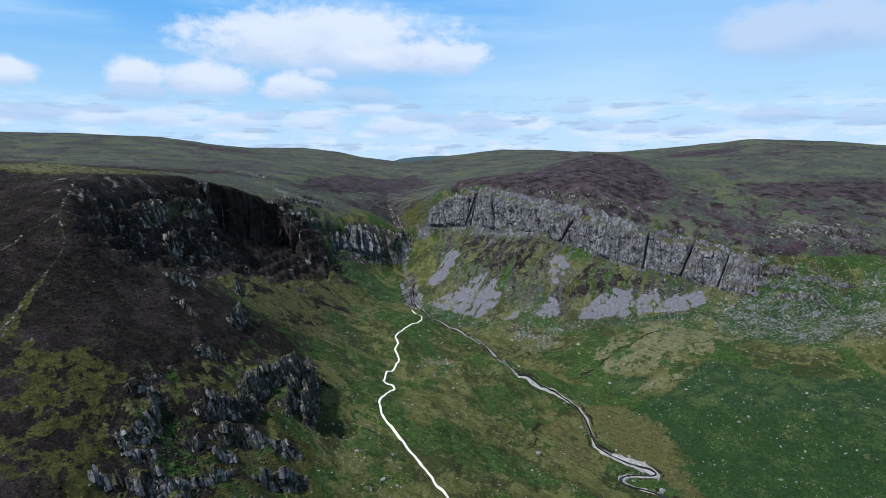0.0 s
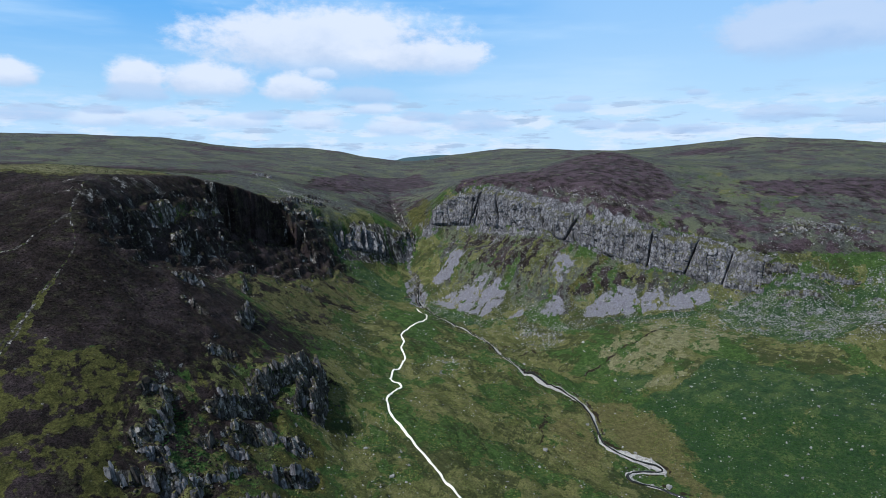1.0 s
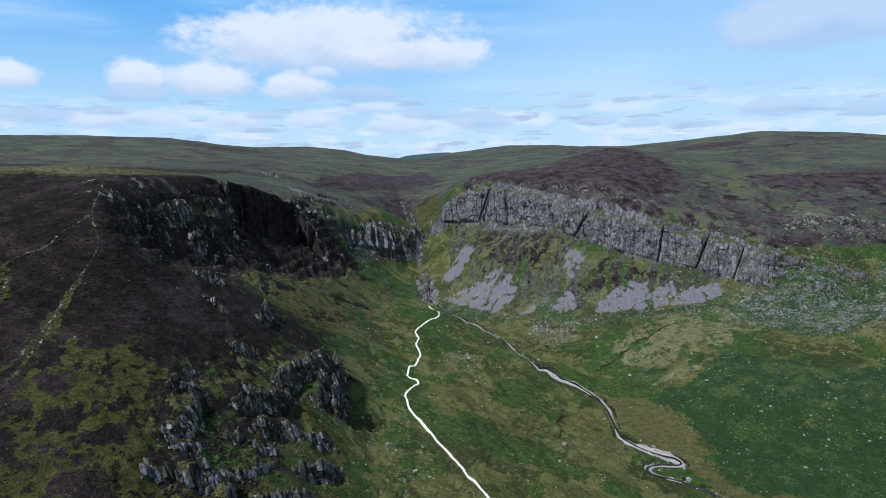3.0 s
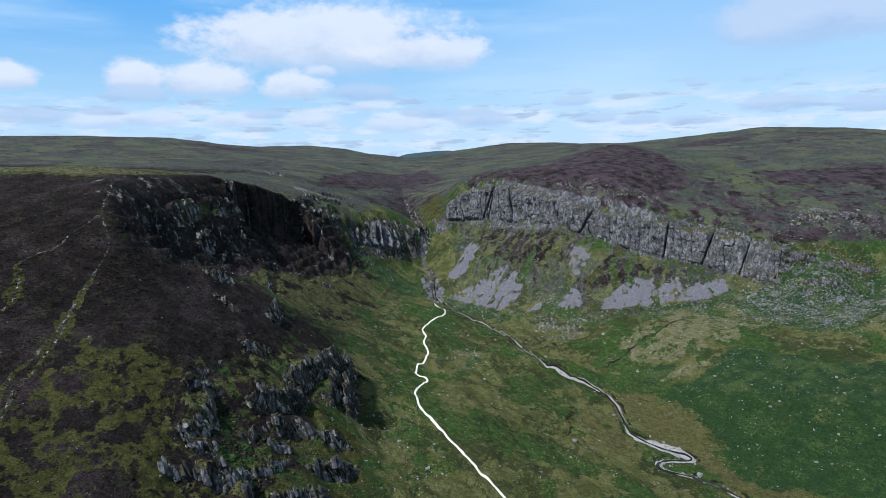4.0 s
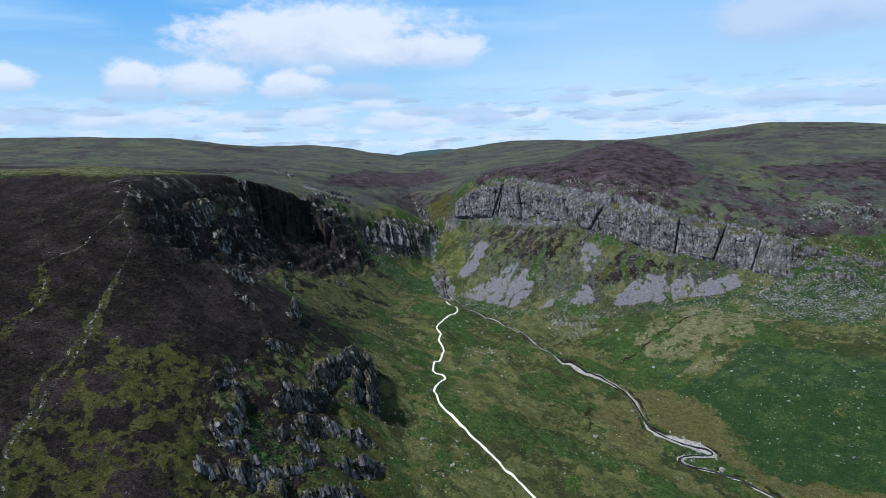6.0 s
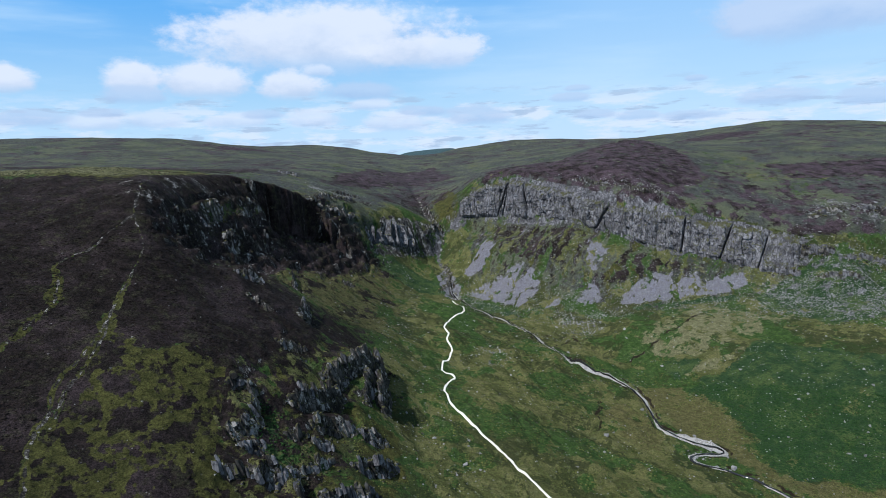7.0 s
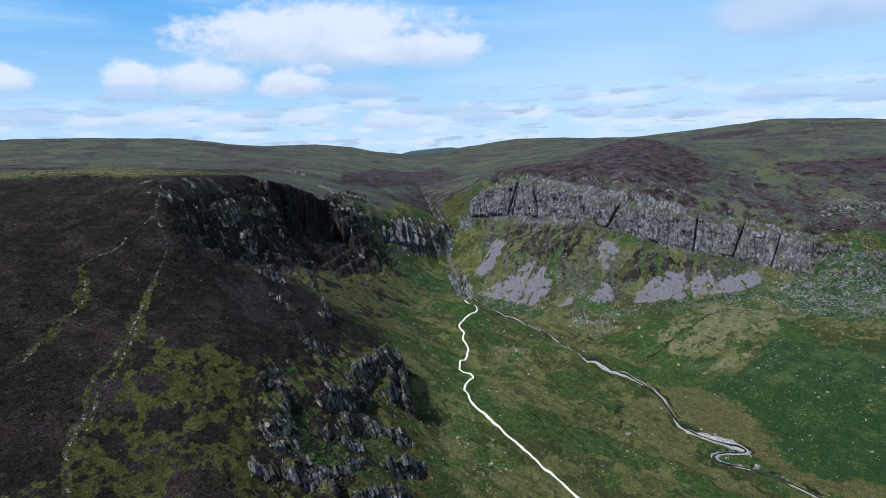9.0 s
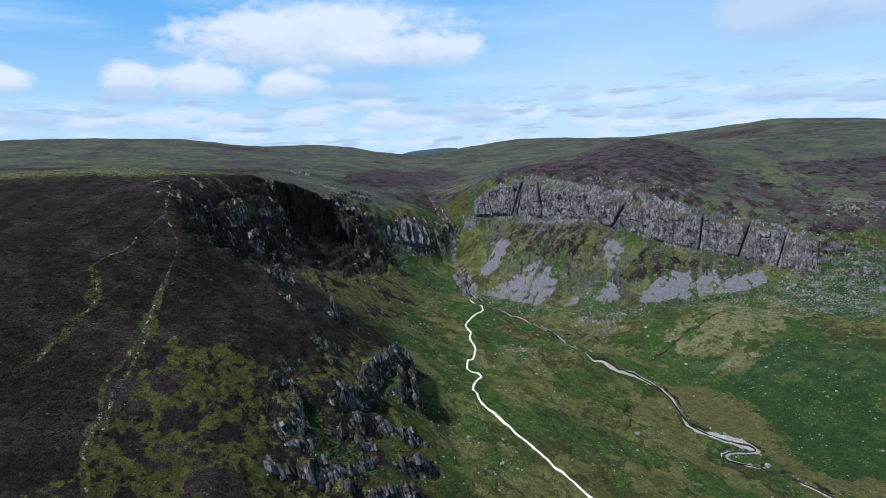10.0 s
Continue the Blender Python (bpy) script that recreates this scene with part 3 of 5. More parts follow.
class Shader:
    """A short hand for node trees."""

    def __init__(self, name):
        self.m, self.t = material(name)
        self.place = self.add("ShaderNodeNewGeometry").outputs["Position"]

    def add(self, kind, **values):
        n = self.t.nodes.new(kind)
        for key, value in values.items():
            setattr(n, key, value)
        return n

    def put(self, socket, v):
        if isinstance(v, (int, float)):
            socket.default_value = v
        elif isinstance(v, tuple):
            socket.default_value = (*v, 1) if len(v) == 3 and len(socket.default_value) == 4 else v
        else:
            self.t.links.new(v, socket)

    def math(self, op, a, b=None, clamp=False):
        n = self.add("ShaderNodeMath", operation=op, use_clamp=clamp)
        for s, v in zip(n.inputs, (a, b)):
            if v is not None:
                self.put(s, v)
        return n.outputs[0]

    def noise(self, size, detail=4.0, rough=0.55, stretch=(1, 1, 1), vector=None):
        mapping = self.add("ShaderNodeVectorMath", operation="MULTIPLY")
        self.put(mapping.inputs[0], vector or self.place)
        mapping.inputs[1].default_value = [s / size for s in stretch]
        n = self.add("ShaderNodeTexNoise")
        n.inputs["Scale"].default_value, n.inputs["Detail"].default_value, n.inputs["Roughness"].default_value = 1.0, detail, rough
        self.put(n.inputs["Vector"], mapping.outputs[0])
        return n.outputs[0]

    def cells(self, size, feature="F1", stretch=(1, 1, 1)):
        mapping = self.add("ShaderNodeVectorMath", operation="MULTIPLY")
        self.put(mapping.inputs[0], self.place)
        mapping.inputs[1].default_value = [s / size for s in stretch]
        n = self.add("ShaderNodeTexVoronoi", feature=feature)
        n.inputs["Scale"].default_value = 1.0
        self.put(n.inputs["Vector"], mapping.outputs[0])
        return n

    def smooth(self, v, a, b):
        n = self.add("ShaderNodeMapRange", interpolation_type="SMOOTHSTEP")
        self.put(n.inputs[0], v)
        n.inputs[1].default_value, n.inputs[2].default_value = a, b
        return n.outputs[0]

    def mix(self, f, a, b, mode="MIX"):
        n = self.add("ShaderNodeMix", data_type="RGBA", blend_type=mode)
        self.put(n.inputs[0], f)
        self.put(n.inputs[6], a)
        self.put(n.inputs[7], b)
        return n.outputs[2]

    def value(self, name):
        return self.add("ShaderNodeAttribute", attribute_name=name).outputs["Fac"]

    def done(self, colour, rough, bumps=(), specular=0.3):
        b = self.add("ShaderNodeBsdfPrincipled")
        self.put(b.inputs["Base Color"], colour)
        self.put(b.inputs["Roughness"], rough)
        b.inputs["Specular IOR Level"].default_value = specular
        normal = None
        for height, depth in bumps:
            n = self.add("ShaderNodeBump")
            n.inputs["Strength"].default_value = 1.0
            n.inputs["Distance"].default_value = depth
            self.put(n.inputs["Height"], height)
            if normal is not None:
                self.put(n.inputs["Normal"], normal)
            normal = n.outputs[0]
        if normal is not None:
            self.put(b.inputs["Normal"], normal)
        self.t.links.new(b.outputs[0], self.add("ShaderNodeOutputMaterial").inputs[0])
        return self.m


def rock_colour(s, dark=(0.090, 0.088, 0.097), light=(0.205, 0.202, 0.218), pale=(0.37, 0.365, 0.37), lichened=0.20):
    tone = s.math("ADD", s.math("MULTIPLY", s.noise(9.0, 6, 0.65), 0.65), s.math("MULTIPLY", s.noise(31.0, 3, 0.5), 0.35))
    streak = s.noise(2.4, 6, 0.7, (1, 1, 0.3))
    c = s.mix(s.smooth(tone, 0.36, 0.62), dark, light)
    c = s.mix(s.math("MULTIPLY", s.smooth(streak, 0.56, 0.40), 0.75), c, tuple(0.55 * v for v in dark))
    for size, tall, depth in ((3.2, 0.6, 0.7), (4.6, 0.22, 0.8)):
        crack = s.cells(size, "DISTANCE_TO_EDGE", (1, 1, tall)).outputs["Distance"]
        c = s.mix(s.math("MULTIPLY", s.smooth(s.math("ADD", crack, s.math("MULTIPLY", streak, 0.12)), 0.125, 0.075), depth), c, tuple(0.28 * v for v in dark))
    stain = s.smooth(s.noise(7.0, 5, 0.65, (1, 1, 0.25)), 0.52, 0.60)
    c = s.mix(s.math("MULTIPLY", stain, 0.6), c, tuple(0.5 * v for v in dark))
    lichen = s.smooth(s.noise(3.2, 4, 0.65, (1, 1, 0.5)), 0.53, 0.62)
    return s.mix(s.math("MULTIPLY", lichen, lichened), c, pale)


def spur_rock_colour(s):
    """The spur's darker, browner rock, with pale bare panels."""
    return rock_colour(s, (0.030, 0.027, 0.025), (0.125, 0.116, 0.108), (0.50, 0.475, 0.45), 0.46)


def heather_colour(s, tuft):
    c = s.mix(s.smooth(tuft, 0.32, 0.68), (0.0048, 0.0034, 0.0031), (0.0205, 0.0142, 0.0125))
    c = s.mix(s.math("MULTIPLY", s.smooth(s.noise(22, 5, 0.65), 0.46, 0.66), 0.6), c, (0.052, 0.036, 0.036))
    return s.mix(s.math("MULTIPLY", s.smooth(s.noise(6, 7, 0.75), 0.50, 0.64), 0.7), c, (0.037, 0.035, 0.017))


def ground_material():
    s = Shader("moor_ground")
    fine, tuft, patch = s.noise(1.1, 6, 0.75), s.noise(3.4, 6, 0.72), s.noise(11, 6, 0.68)
    flow = s.value("flow")
    grass = s.mix(s.smooth(patch, 0.40, 0.58), (0.060, 0.065, 0.019), (0.112, 0.108, 0.038))
    lush = s.mix(s.smooth(tuft, 0.35, 0.65), (0.022, 0.045, 0.010), (0.050, 0.082, 0.019))
    grass = s.mix(s.smooth(s.math("ADD", flow, s.math("MULTIPLY", s.math("SUBTRACT", patch, 0.5), 0.5)), 0.43, 0.57), grass, lush)
    peaty = s.smooth(s.math("ADD", s.value("bog"), s.math("MULTIPLY", s.math("SUBTRACT", tuft, 0.5), 0.4)), 0.48, 0.66)
    grass = s.mix(s.math("MULTIPLY", peaty, 0.78), grass, (0.028, 0.034, 0.011))
    straw = s.smooth(s.noise(5.0, 6, 0.75), 0.56, 0.70)
    grass = s.mix(s.math("MULTIPLY", straw, 0.7), grass, (0.142, 0.146, 0.068))
    bracken = s.mix(s.smooth(tuft, 0.3, 0.7), (0.013, 0.031, 0.011), (0.032, 0.059, 0.020))
    bracken = s.mix(s.math("MULTIPLY", s.smooth(s.noise(13, 7, 0.75), 0.46, 0.60), 0.85), bracken, (0.058, 0.082, 0.024))
    pale = s.mix(s.smooth(tuft, 0.3, 0.7), (0.085, 0.083, 0.034), (0.185, 0.170, 0.088))
    meadow = s.mix(s.smooth(tuft, 0.3, 0.7), (0.025, 0.026, 0.0075), (0.080, 0.076, 0.020))
    moor = s.mix(s.smooth(tuft, 0.32, 0.66), (0.027, 0.027, 0.025), (0.078, 0.080, 0.066))
    moor = s.mix(s.math("MULTIPLY", s.smooth(s.noise(30, 6, 0.7, (0.6, 0.5, 1)), 0.45, 0.58), 0.75), moor, (0.095, 0.102, 0.056))
    moor = s.mix(s.math("MULTIPLY", s.smooth(s.noise(60, 7, 0.72, (0.4, 1, 1)), 0.52, 0.60), 0.6), moor, (0.034, 0.036, 0.028))
    cells = s.cells(0.8)
    scree = s.mix(s.smooth(cells.outputs["Distance"], 0.1, 0.6), (0.205, 0.20, 0.225), (0.12, 0.117, 0.133))
    scree = s.mix(s.smooth(s.noise(6, 5, 0.65), 0.40, 0.60), scree, (0.140, 0.136, 0.162))
    c = grass
    sedge = s.mix(s.smooth(tuft, 0.3, 0.7), (0.060, 0.056, 0.018), (0.118, 0.106, 0.040))
    # far heather is lightened to purple for its bloom and for painted haze
    layers = (("sedge", sedge), ("moor", moor), ("meadow", meadow), ("pale", pale), ("bracken", bracken), ("heather", s.mix(s.math("MULTIPLY", s.value("bloom_haze"), s.smooth(patch, 0.35, 0.65)), heather_colour(s, tuft), (0.085, 0.058, 0.068))), ("scree", scree), ("rock", s.mix(s.value("spurs"), rock_colour(s), spur_rock_colour(s))))
    for name, look_of in layers:
        if name == "scree":
            c = s.mix(1.0, c, (0.89, 0.93, 1.01), "MULTIPLY")
        w = s.value(name)
        ragged = s.math("ADD", w, s.math("MULTIPLY", s.math("SUBTRACT", s.noise(3.6, 8, 0.78), 0.5), 1.5))
        c = s.mix(s.smooth(ragged, 0.40, 0.58), c, look_of)
    # a blue-green tint paints the air's haze over the farthest hills
    c = s.mix(s.value("far_haze"), c, s.mix(tuft, (0.030, 0.056, 0.062), (0.045, 0.075, 0.082)))
    c = s.mix(s.smooth(s.value("peat"), 0.35, 0.65), c, (0.018, 0.014, 0.009))
    # loose stones: some of the cells of a net, picked by how stony the ground is
    for size in (1.7, 0.9):
        net = s.cells(size)
        pick = s.add("ShaderNodeSeparateColor")
        s.put(pick.inputs[0], net.outputs["Color"])
        chosen = s.smooth(s.math("SUBTRACT", s.math("MULTIPLY", s.value("pebbles"), 0.9), pick.outputs[0]), -0.02, 0.02)
        spot = s.math("MULTIPLY", chosen, s.smooth(s.math("ADD", net.outputs["Distance"], s.math("MULTIPLY", fine, 0.3)), 0.50, 0.36))
        c = s.mix(spot, c, s.mix(pick.outputs[1], (0.12, 0.115, 0.125), (0.34, 0.335, 0.33)))
    wiry = s.math("MAXIMUM", s.value("heather"), s.value("rock"), True)
    c = s.mix(s.math("ADD", 0.32, s.math("MULTIPLY", wiry, 0.3)), c, s.mix(s.smooth(fine, 0.36, 0.64), (0.30, 0.30, 0.30), (1.75, 1.75, 1.75)), "MULTIPLY")
    c = s.mix(s.math("ADD", 0.32, s.math("MULTIPLY", wiry, 0.36)), c, s.mix(s.smooth(s.noise(0.55, 4, 0.8), 0.38, 0.62), (0.42, 0.42, 0.42), (1.6, 1.6, 1.6)), "MULTIPLY")
    return s.done(c, 0.95, ((patch, 1.8), (tuft, 1.7), (fine, 0.6)), 0.10)


def rock_material(name, growth, low):
    """Bare rock with turf or heather on whatever lies flat enough; low: how steep the growth still holds."""
    s = Shader(name)
    c = spur_rock_colour(s) if name == "weathered_rock" else rock_colour(s)
    up = s.add("ShaderNodeSeparateXYZ")
    s.put(up.inputs[0], s.add("ShaderNodeNewGeometry").outputs["Normal"])
    turf = s.smooth(s.math("ADD", up.outputs[2], s.math("MULTIPLY", s.math("SUBTRACT", s.noise(4.0, 6, 0.7), 0.5), 1.3)), low, low + 0.16)
    tuft = s.noise(3.0, 6, 0.7)
    plants = heather_colour(s, tuft) if growth == "heather" else s.mix(s.smooth(tuft, 0.3, 0.7), (0.020, 0.021, 0.009), (0.070, 0.070, 0.024))
    c = s.mix(turf, c, plants)
    return s.done(c, 0.85, ((s.noise(2.6, 7, 0.7, (1, 1, 0.5)), 0.7), (s.noise(0.6, 5, 0.7), 0.2)), 0.2)


GROUND, BARE_ROCK, ROCK = ground_material(), rock_material("bare_rock", "turf", 0.72), rock_material("weathered_rock", "turf", 0.50)


def gravel_material():
    s = Shader("pale_gravel")
    c = s.mix(s.noise(1.4, 5, 0.7), (0.62, 0.60, 0.54), (0.80, 0.78, 0.72))
    return s.done(c, 0.9, ((s.noise(0.3, 4, 0.7), 0.05),), 0.2)


def shingle_material():
    s = Shader("river_shingle")
    stones = s.cells(0.7)
    c = s.mix(s.smooth(stones.outputs["Distance"], 0.1, 0.65), (0.43, 0.415, 0.40), (0.17, 0.165, 0.16))
    c = s.mix(s.smooth(s.noise(5, 4, 0.6), 0.45, 0.65), c, (0.28, 0.27, 0.26))
    return s.done(c, 0.9, ((stones.outputs["Distance"], 0.2),), 0.2)


def water_material():
    s = Shader("peaty_water")
    c = s.mix(s.noise(3, 4), (0.010, 0.009, 0.007), (0.024, 0.021, 0.016))
    return s.done(c, 0.08, ((s.noise(0.8, 4, 0.6), 0.03),), 0.5)


GRAVEL, SHINGLE, WATER = gravel_material(), shingle_material(), water_material()


# ---- the ground: one sheet from the valley to the horizon ----
def sheet(name, x, y, z, mat, attributes=(), wrap=False, smooth=True):
    """A grid of points as one mesh."""
    rows, cols = x.shape
    mesh = bpy.data.meshes.new(name)
    n = rows * cols
    i = np.arange(n).reshape(rows, cols)
    j = np.concatenate([i, i[:, :1]], 1) if wrap else i
    quads = np.stack([j[:-1, :-1], j[:-1, 1:], j[1:, 1:], j[1:, :-1]], -1).reshape(-1, 4)
    mesh.vertices.add(n)
    mesh.vertices.foreach_set("co", np.stack([x, y, z], -1).astype(np.float32).ravel())
    mesh.loops.add(quads.size)
    mesh.loops.foreach_set("vertex_index", quads.astype(np.int32).ravel())
    mesh.polygons.add(len(quads))
    mesh.polygons.foreach_set("loop_start", np.arange(0, quads.size, 4, dtype=np.int32))
    mesh.polygons.foreach_set("use_smooth", np.full(len(quads), smooth))
    mesh.update(calc_edges=True)
    for key, v in attributes:
        mesh.attributes.new(key, "FLOAT", "POINT").data.foreach_set("value", v.astype(np.float32).ravel())
    mesh.materials.append(mat)
    return new(name, mesh)


HUB = (-25.0, -5.0)
radii = np.concatenate([np.linspace(0.02, 96, 14), np.arange(100, 350, 0.95), np.arange(350, 740, 1.3),
                        740 * 1.0065 ** np.arange(0, 120), 1615 * 1.022 ** np.arange(0, 50)])
fan = np.radians(np.concatenate([np.arange(-46, 46, 0.1), np.arange(46, 314, 2.0)]))
rr, aa = np.meshgrid(radii, fan, indexing="ij")
gx, gy = HUB[0] + rr * np.sin(aa), HUB[1] + rr * np.cos(aa)
gz = land(gx, gy)
# how steep the ground is, for where soil cannot hold
steep = np.hypot(np.gradient(gz, axis=0) / np.gradient(radii)[:, None], np.gradient(gz, axis=1) / (np.gradient(fan)[None, :] * rr))
dist_cliff, _ = away(gx, gy, CLIFF_TOP)
dist_rim, _ = away(gx, gy, RIM_FOOT)
wide_x, wide_y = swell(gx, gy, 30, 5, 0.65, 61), swell(gx, gy, 30, 5, 0.65, 71)
wx, wy = gx + 6 * wide_x, gy + 6 * wide_y
far_moor = ramp(gy + 30 * wide_x + 140 * ramp(-gx, 80, 135), 600, 720)
mosaic, mosaic_wide = swell(gx, gy, 9, 5, 0.65, 85), swell(gx, gy, 17, 5, 0.68, 86)
drift = 0.42 * swell(gx * 0.6, gy * 0.4, 70, 7, 0.75, 83) + 0.5 * swell(gx * 0.5, gy * 0.6, 14, 5, 0.75, 84)
# a grain that runs down the east side's slope
down, along = -0.5 * gx - 0.87 * gy, 0.87 * gx - 0.5 * gy
lean_down, lean_along = -0.72 * gx - 0.69 * gy, 0.69 * gx - 0.72 * gy
streaks = np.exp(-(swell(lean_along + 3 * wide_x, lean_down * 0.07, 9, 3, 0.6, 108) / 0.10) ** 2) * ramp(swell(gx, gy, 22, 3, 0.6, 110), -0.25, 0.2)
runs = swell(along + 6 * wide_x, down * 0.16, 7, 4, 0.6, 107)
east = ramp(gx, -30, 10) * ramp(away(gx, gy, SCREE_FOOT)[0], -1, 8) * (1 - ramp(dist_cliff, 75, 110)) * ramp(gy, 440, 500)
cliff_z = np.interp(gx, [p[0] for p in CLIFF_FOOT], [p[2] for p in CLIFF_FOOT])
east = east * ramp(cliff_z + 5 - gz, 0, 5)
above = ramp(gz - np.interp(gx, [p[0] for p in CLIFF_TOP], [p[2] for p in CLIFF_TOP]), -6, 8) * ramp(gx, -30, 20) * ramp(gy, 440, 500)
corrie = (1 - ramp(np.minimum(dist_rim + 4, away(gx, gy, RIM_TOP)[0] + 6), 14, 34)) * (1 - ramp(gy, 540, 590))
# the corrie's shaded bay: dark heather colour replaces rock here to deepen the shadow
shade_bay = np.exp(-((gx + 160) / 22) ** 2 - ((gy - 488) / 34) ** 2)
left_grass = cover(wx, wy, "meadow", 8)
near_x, near_y = gx + 1.6 * swell(gx, gy, 7, 4, 0.65, 62), gy + 1.6 * swell(gx, gy, 7, 4, 0.65, 72)
turf = cover(near_x, near_y, "turf", 2.0)
islands = cover(near_x, near_y, "island", 1.5)
brown = cover(gx + 4 * wide_x, gy + 4 * wide_y, "brown", 5)
heather = np.maximum(cover(wx, wy, "heather", 6) * (1 - np.maximum(ramp(gx, 0, 60), ramp(gy, 600, 640)) * (0.22 - 0.5 * mosaic)), far_moor * (0.31 + 0.55 * drift))
west = ramp(-gx + 12 * wide_x, 52, 95) * (1 - ramp(gy, 540, 620))
veins = np.exp(-(swell(gx, gy, 13, 4, 0.6, 88) / 0.16) ** 2)
spur = (1 - ramp(gy, 320, 380))
mixed = 0.32 + 0.45 * swell(gx * 0.9 - gy * 0.3, (gy * 0.9 + gx * 0.3) * 0.5, 14, 5, 0.65, 90)
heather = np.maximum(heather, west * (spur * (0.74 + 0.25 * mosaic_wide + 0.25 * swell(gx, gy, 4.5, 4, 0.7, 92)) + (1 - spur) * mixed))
heather = heather * (1 - turf) + turf * (0.46 + 0.30 * mosaic + 0.34 * swell(gx, gy, 4.0, 4, 0.7, 94) - 0.34 * veins + 0.6 * islands)
crags = ramp(-gx, 45, 60) * (1 - ramp(-gx, 108, 118)) * ramp(gy, 150, 175) * (1 - ramp(gy, 285, 320))
heather = heather - crags * (0.20 - 0.35 * mosaic)
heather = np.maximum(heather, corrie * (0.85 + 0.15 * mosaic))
bench = above * (1 - ramp(gx + 15 * wide_x, 170, 250)) * (1 - ramp(gy, 640, 700))
heather = np.maximum(heather, bench * (0.66 + 0.7 * mosaic_wide))
heather = np.maximum(heather, above * ramp(gx, 150, 230) * (1 - ramp(gy, 640, 720)) * (0.40 + 0.5 * mosaic_wide + 0.5 * drift))
heather = np.maximum(heather, np.maximum(east * (0.24 + 0.5 * runs), brown * (0.50 + 0.5 * runs + 0.25 * mosaic)))
# two ellipses of dark heather colour paint cloud shadows on the far hills
heather = np.maximum(heather, 1 - ramp(np.hypot((gx + 480) / 70, (gy - 1370) / 160), 0.6, 1.1))
heather = np.maximum(heather, 1 - ramp(np.hypot((gx - 450) / 75, (gy - 1040) / 60), 0.6, 1.1))
trail_a, trail_b = away(gx + 1.2 * wide_x, gy, HILL_TRAIL)[0], away(gx + 1.2 * wide_y, gy, HILL_TRAIL_B)[0]
ditch = away(gx + 1.0 * wide_x, gy, DITCH)[0]
trail = np.minimum(np.minimum(trail_a, trail_b), ditch)
for line in BARE:
    trail = np.minimum(trail, 0.4 + away(gx + 2 * wide_y, gy, line)[0])
broad = 1.15 + 3.0 * np.exp(-((gx + 196) / 12) ** 2 - ((gy - 222) / 20) ** 2) + 2.2 * np.exp(-((gx + 168) / 10) ** 2 - ((gy - 225) / 14) ** 2)
broad = broad * (1 - 0.75 * ramp(gy, 246, 262))
verge = np.exp(-(np.minimum(np.minimum(trail_a, trail_b), ditch) / broad) ** 2) * (0.70 + 0.8 * swell(gx, gy, 9, 5, 0.7, 87))
meadow = np.maximum(np.maximum(left_grass * (0.70 + 0.2 * veins + 0.3 * mosaic), turf * 1.2), verge)
meadow = np.maximum(meadow, east * (0.20 + 0.6 * swell(along + 6 * wide_x, down * 0.2, 11, 4, 0.6, 109)))
strip = ramp(-gx, 205, 225) * ramp(gy, 336, 350) * (1 - ramp(gy, 400, 480)) * (1 - corrie)
meadow = np.maximum(meadow, crags * (0.46 + 0.5 * mosaic_wide))
meadow = np.maximum(meadow, strip * (0.8 + 0.3 * mosaic))
# a dark heather-coloured band, the painted cloud shadow behind the plateau strip
band = ramp(-gx, 230, 270) * ramp(gy, 600, 640) * (1 - ramp(gy, 700, 780))
heather = np.maximum(heather * (1 - 0.9 * strip), band * (0.7 + 0.4 * drift))
meadow = meadow * (1 - 0.6 * above)
heather = heather * (1 - 0.95 * ramp(verge, 0.3, 0.6))
stones = cover(wx, wy, "stones", 9)
scree = cover(gx + 2.5 * wide_x, gy + 3 * wide_y, "scree", 3) * (0.78 + 0.55 * swell(gx, gy, 8, 5, 0.68, 89) + 0.5 * runs)
scree = np.maximum(scree, east * np.maximum(0.58 * runs - 0.04, 0.66 * streaks * (1 - ramp(gx, 50, 110))))
rock = np.maximum(stones * (0.16 + 0.08 * ramp(gx, 200, 240) + 0.5 * swell(gx, gy, 8, 5, 0.7, 91)), ramp(steep, 1.05 + 0.3 * corrie, 1.45 + 0.9 * corrie) * (0.75 - 0.38 * corrie - 0.15 * shade_bay + (0.5 - 0.42 * corrie) * mosaic) * (1 - far_moor))
rock = np.maximum(rock, (1 - ramp(dist_cliff, 4, 16)) * (0.08 + 0.5 * swell(gx, gy, 8, 4, 0.6, 93)))
rock = np.maximum(rock, (1 - ramp(dist_rim, 10, 30)) * (0.06 + 0.5 * swell(gx, gy, 7, 5, 0.65, 95)))
falls_bed = away(gx, gy, STREAM[9:15])[0]
rock = np.maximum(rock, np.exp(-(falls_bed / np.where(gy > 600, 3.0, 7.0)) ** 2) * (0.6 + 0.4 * swell(gx, gy, 6, 3, 0.5, 97)))
rock = np.maximum(rock, np.exp(-(trail / 0.6) ** 2) * (0.70 + 0.9 * swell(gx, gy, 5, 4, 0.6, 99)))
rock = rock * (1 - 0.8 * shade_bay)
rock = np.maximum(rock, (1 - shade_bay) * corrie * (0.20 + 0.45 * mosaic_wide + 0.2 * mosaic))
brook_d = away(gx, gy, BROOK)[0]
peat = np.exp(-((brook_d - 3.2 - 1.5 * wide_x) / 0.9) ** 2) * (0.62 + 0.8 * swell(gx, gy, 8, 3, 0.6, 103))
for line in (POOL, GULLY, BOG):
    peat = np.maximum(peat, np.exp(-(away(gx + 3 * wide_x, gy + 3 * wide_y, line)[0] / 1.3) ** 2) * (0.7 + 0.5 * mosaic))
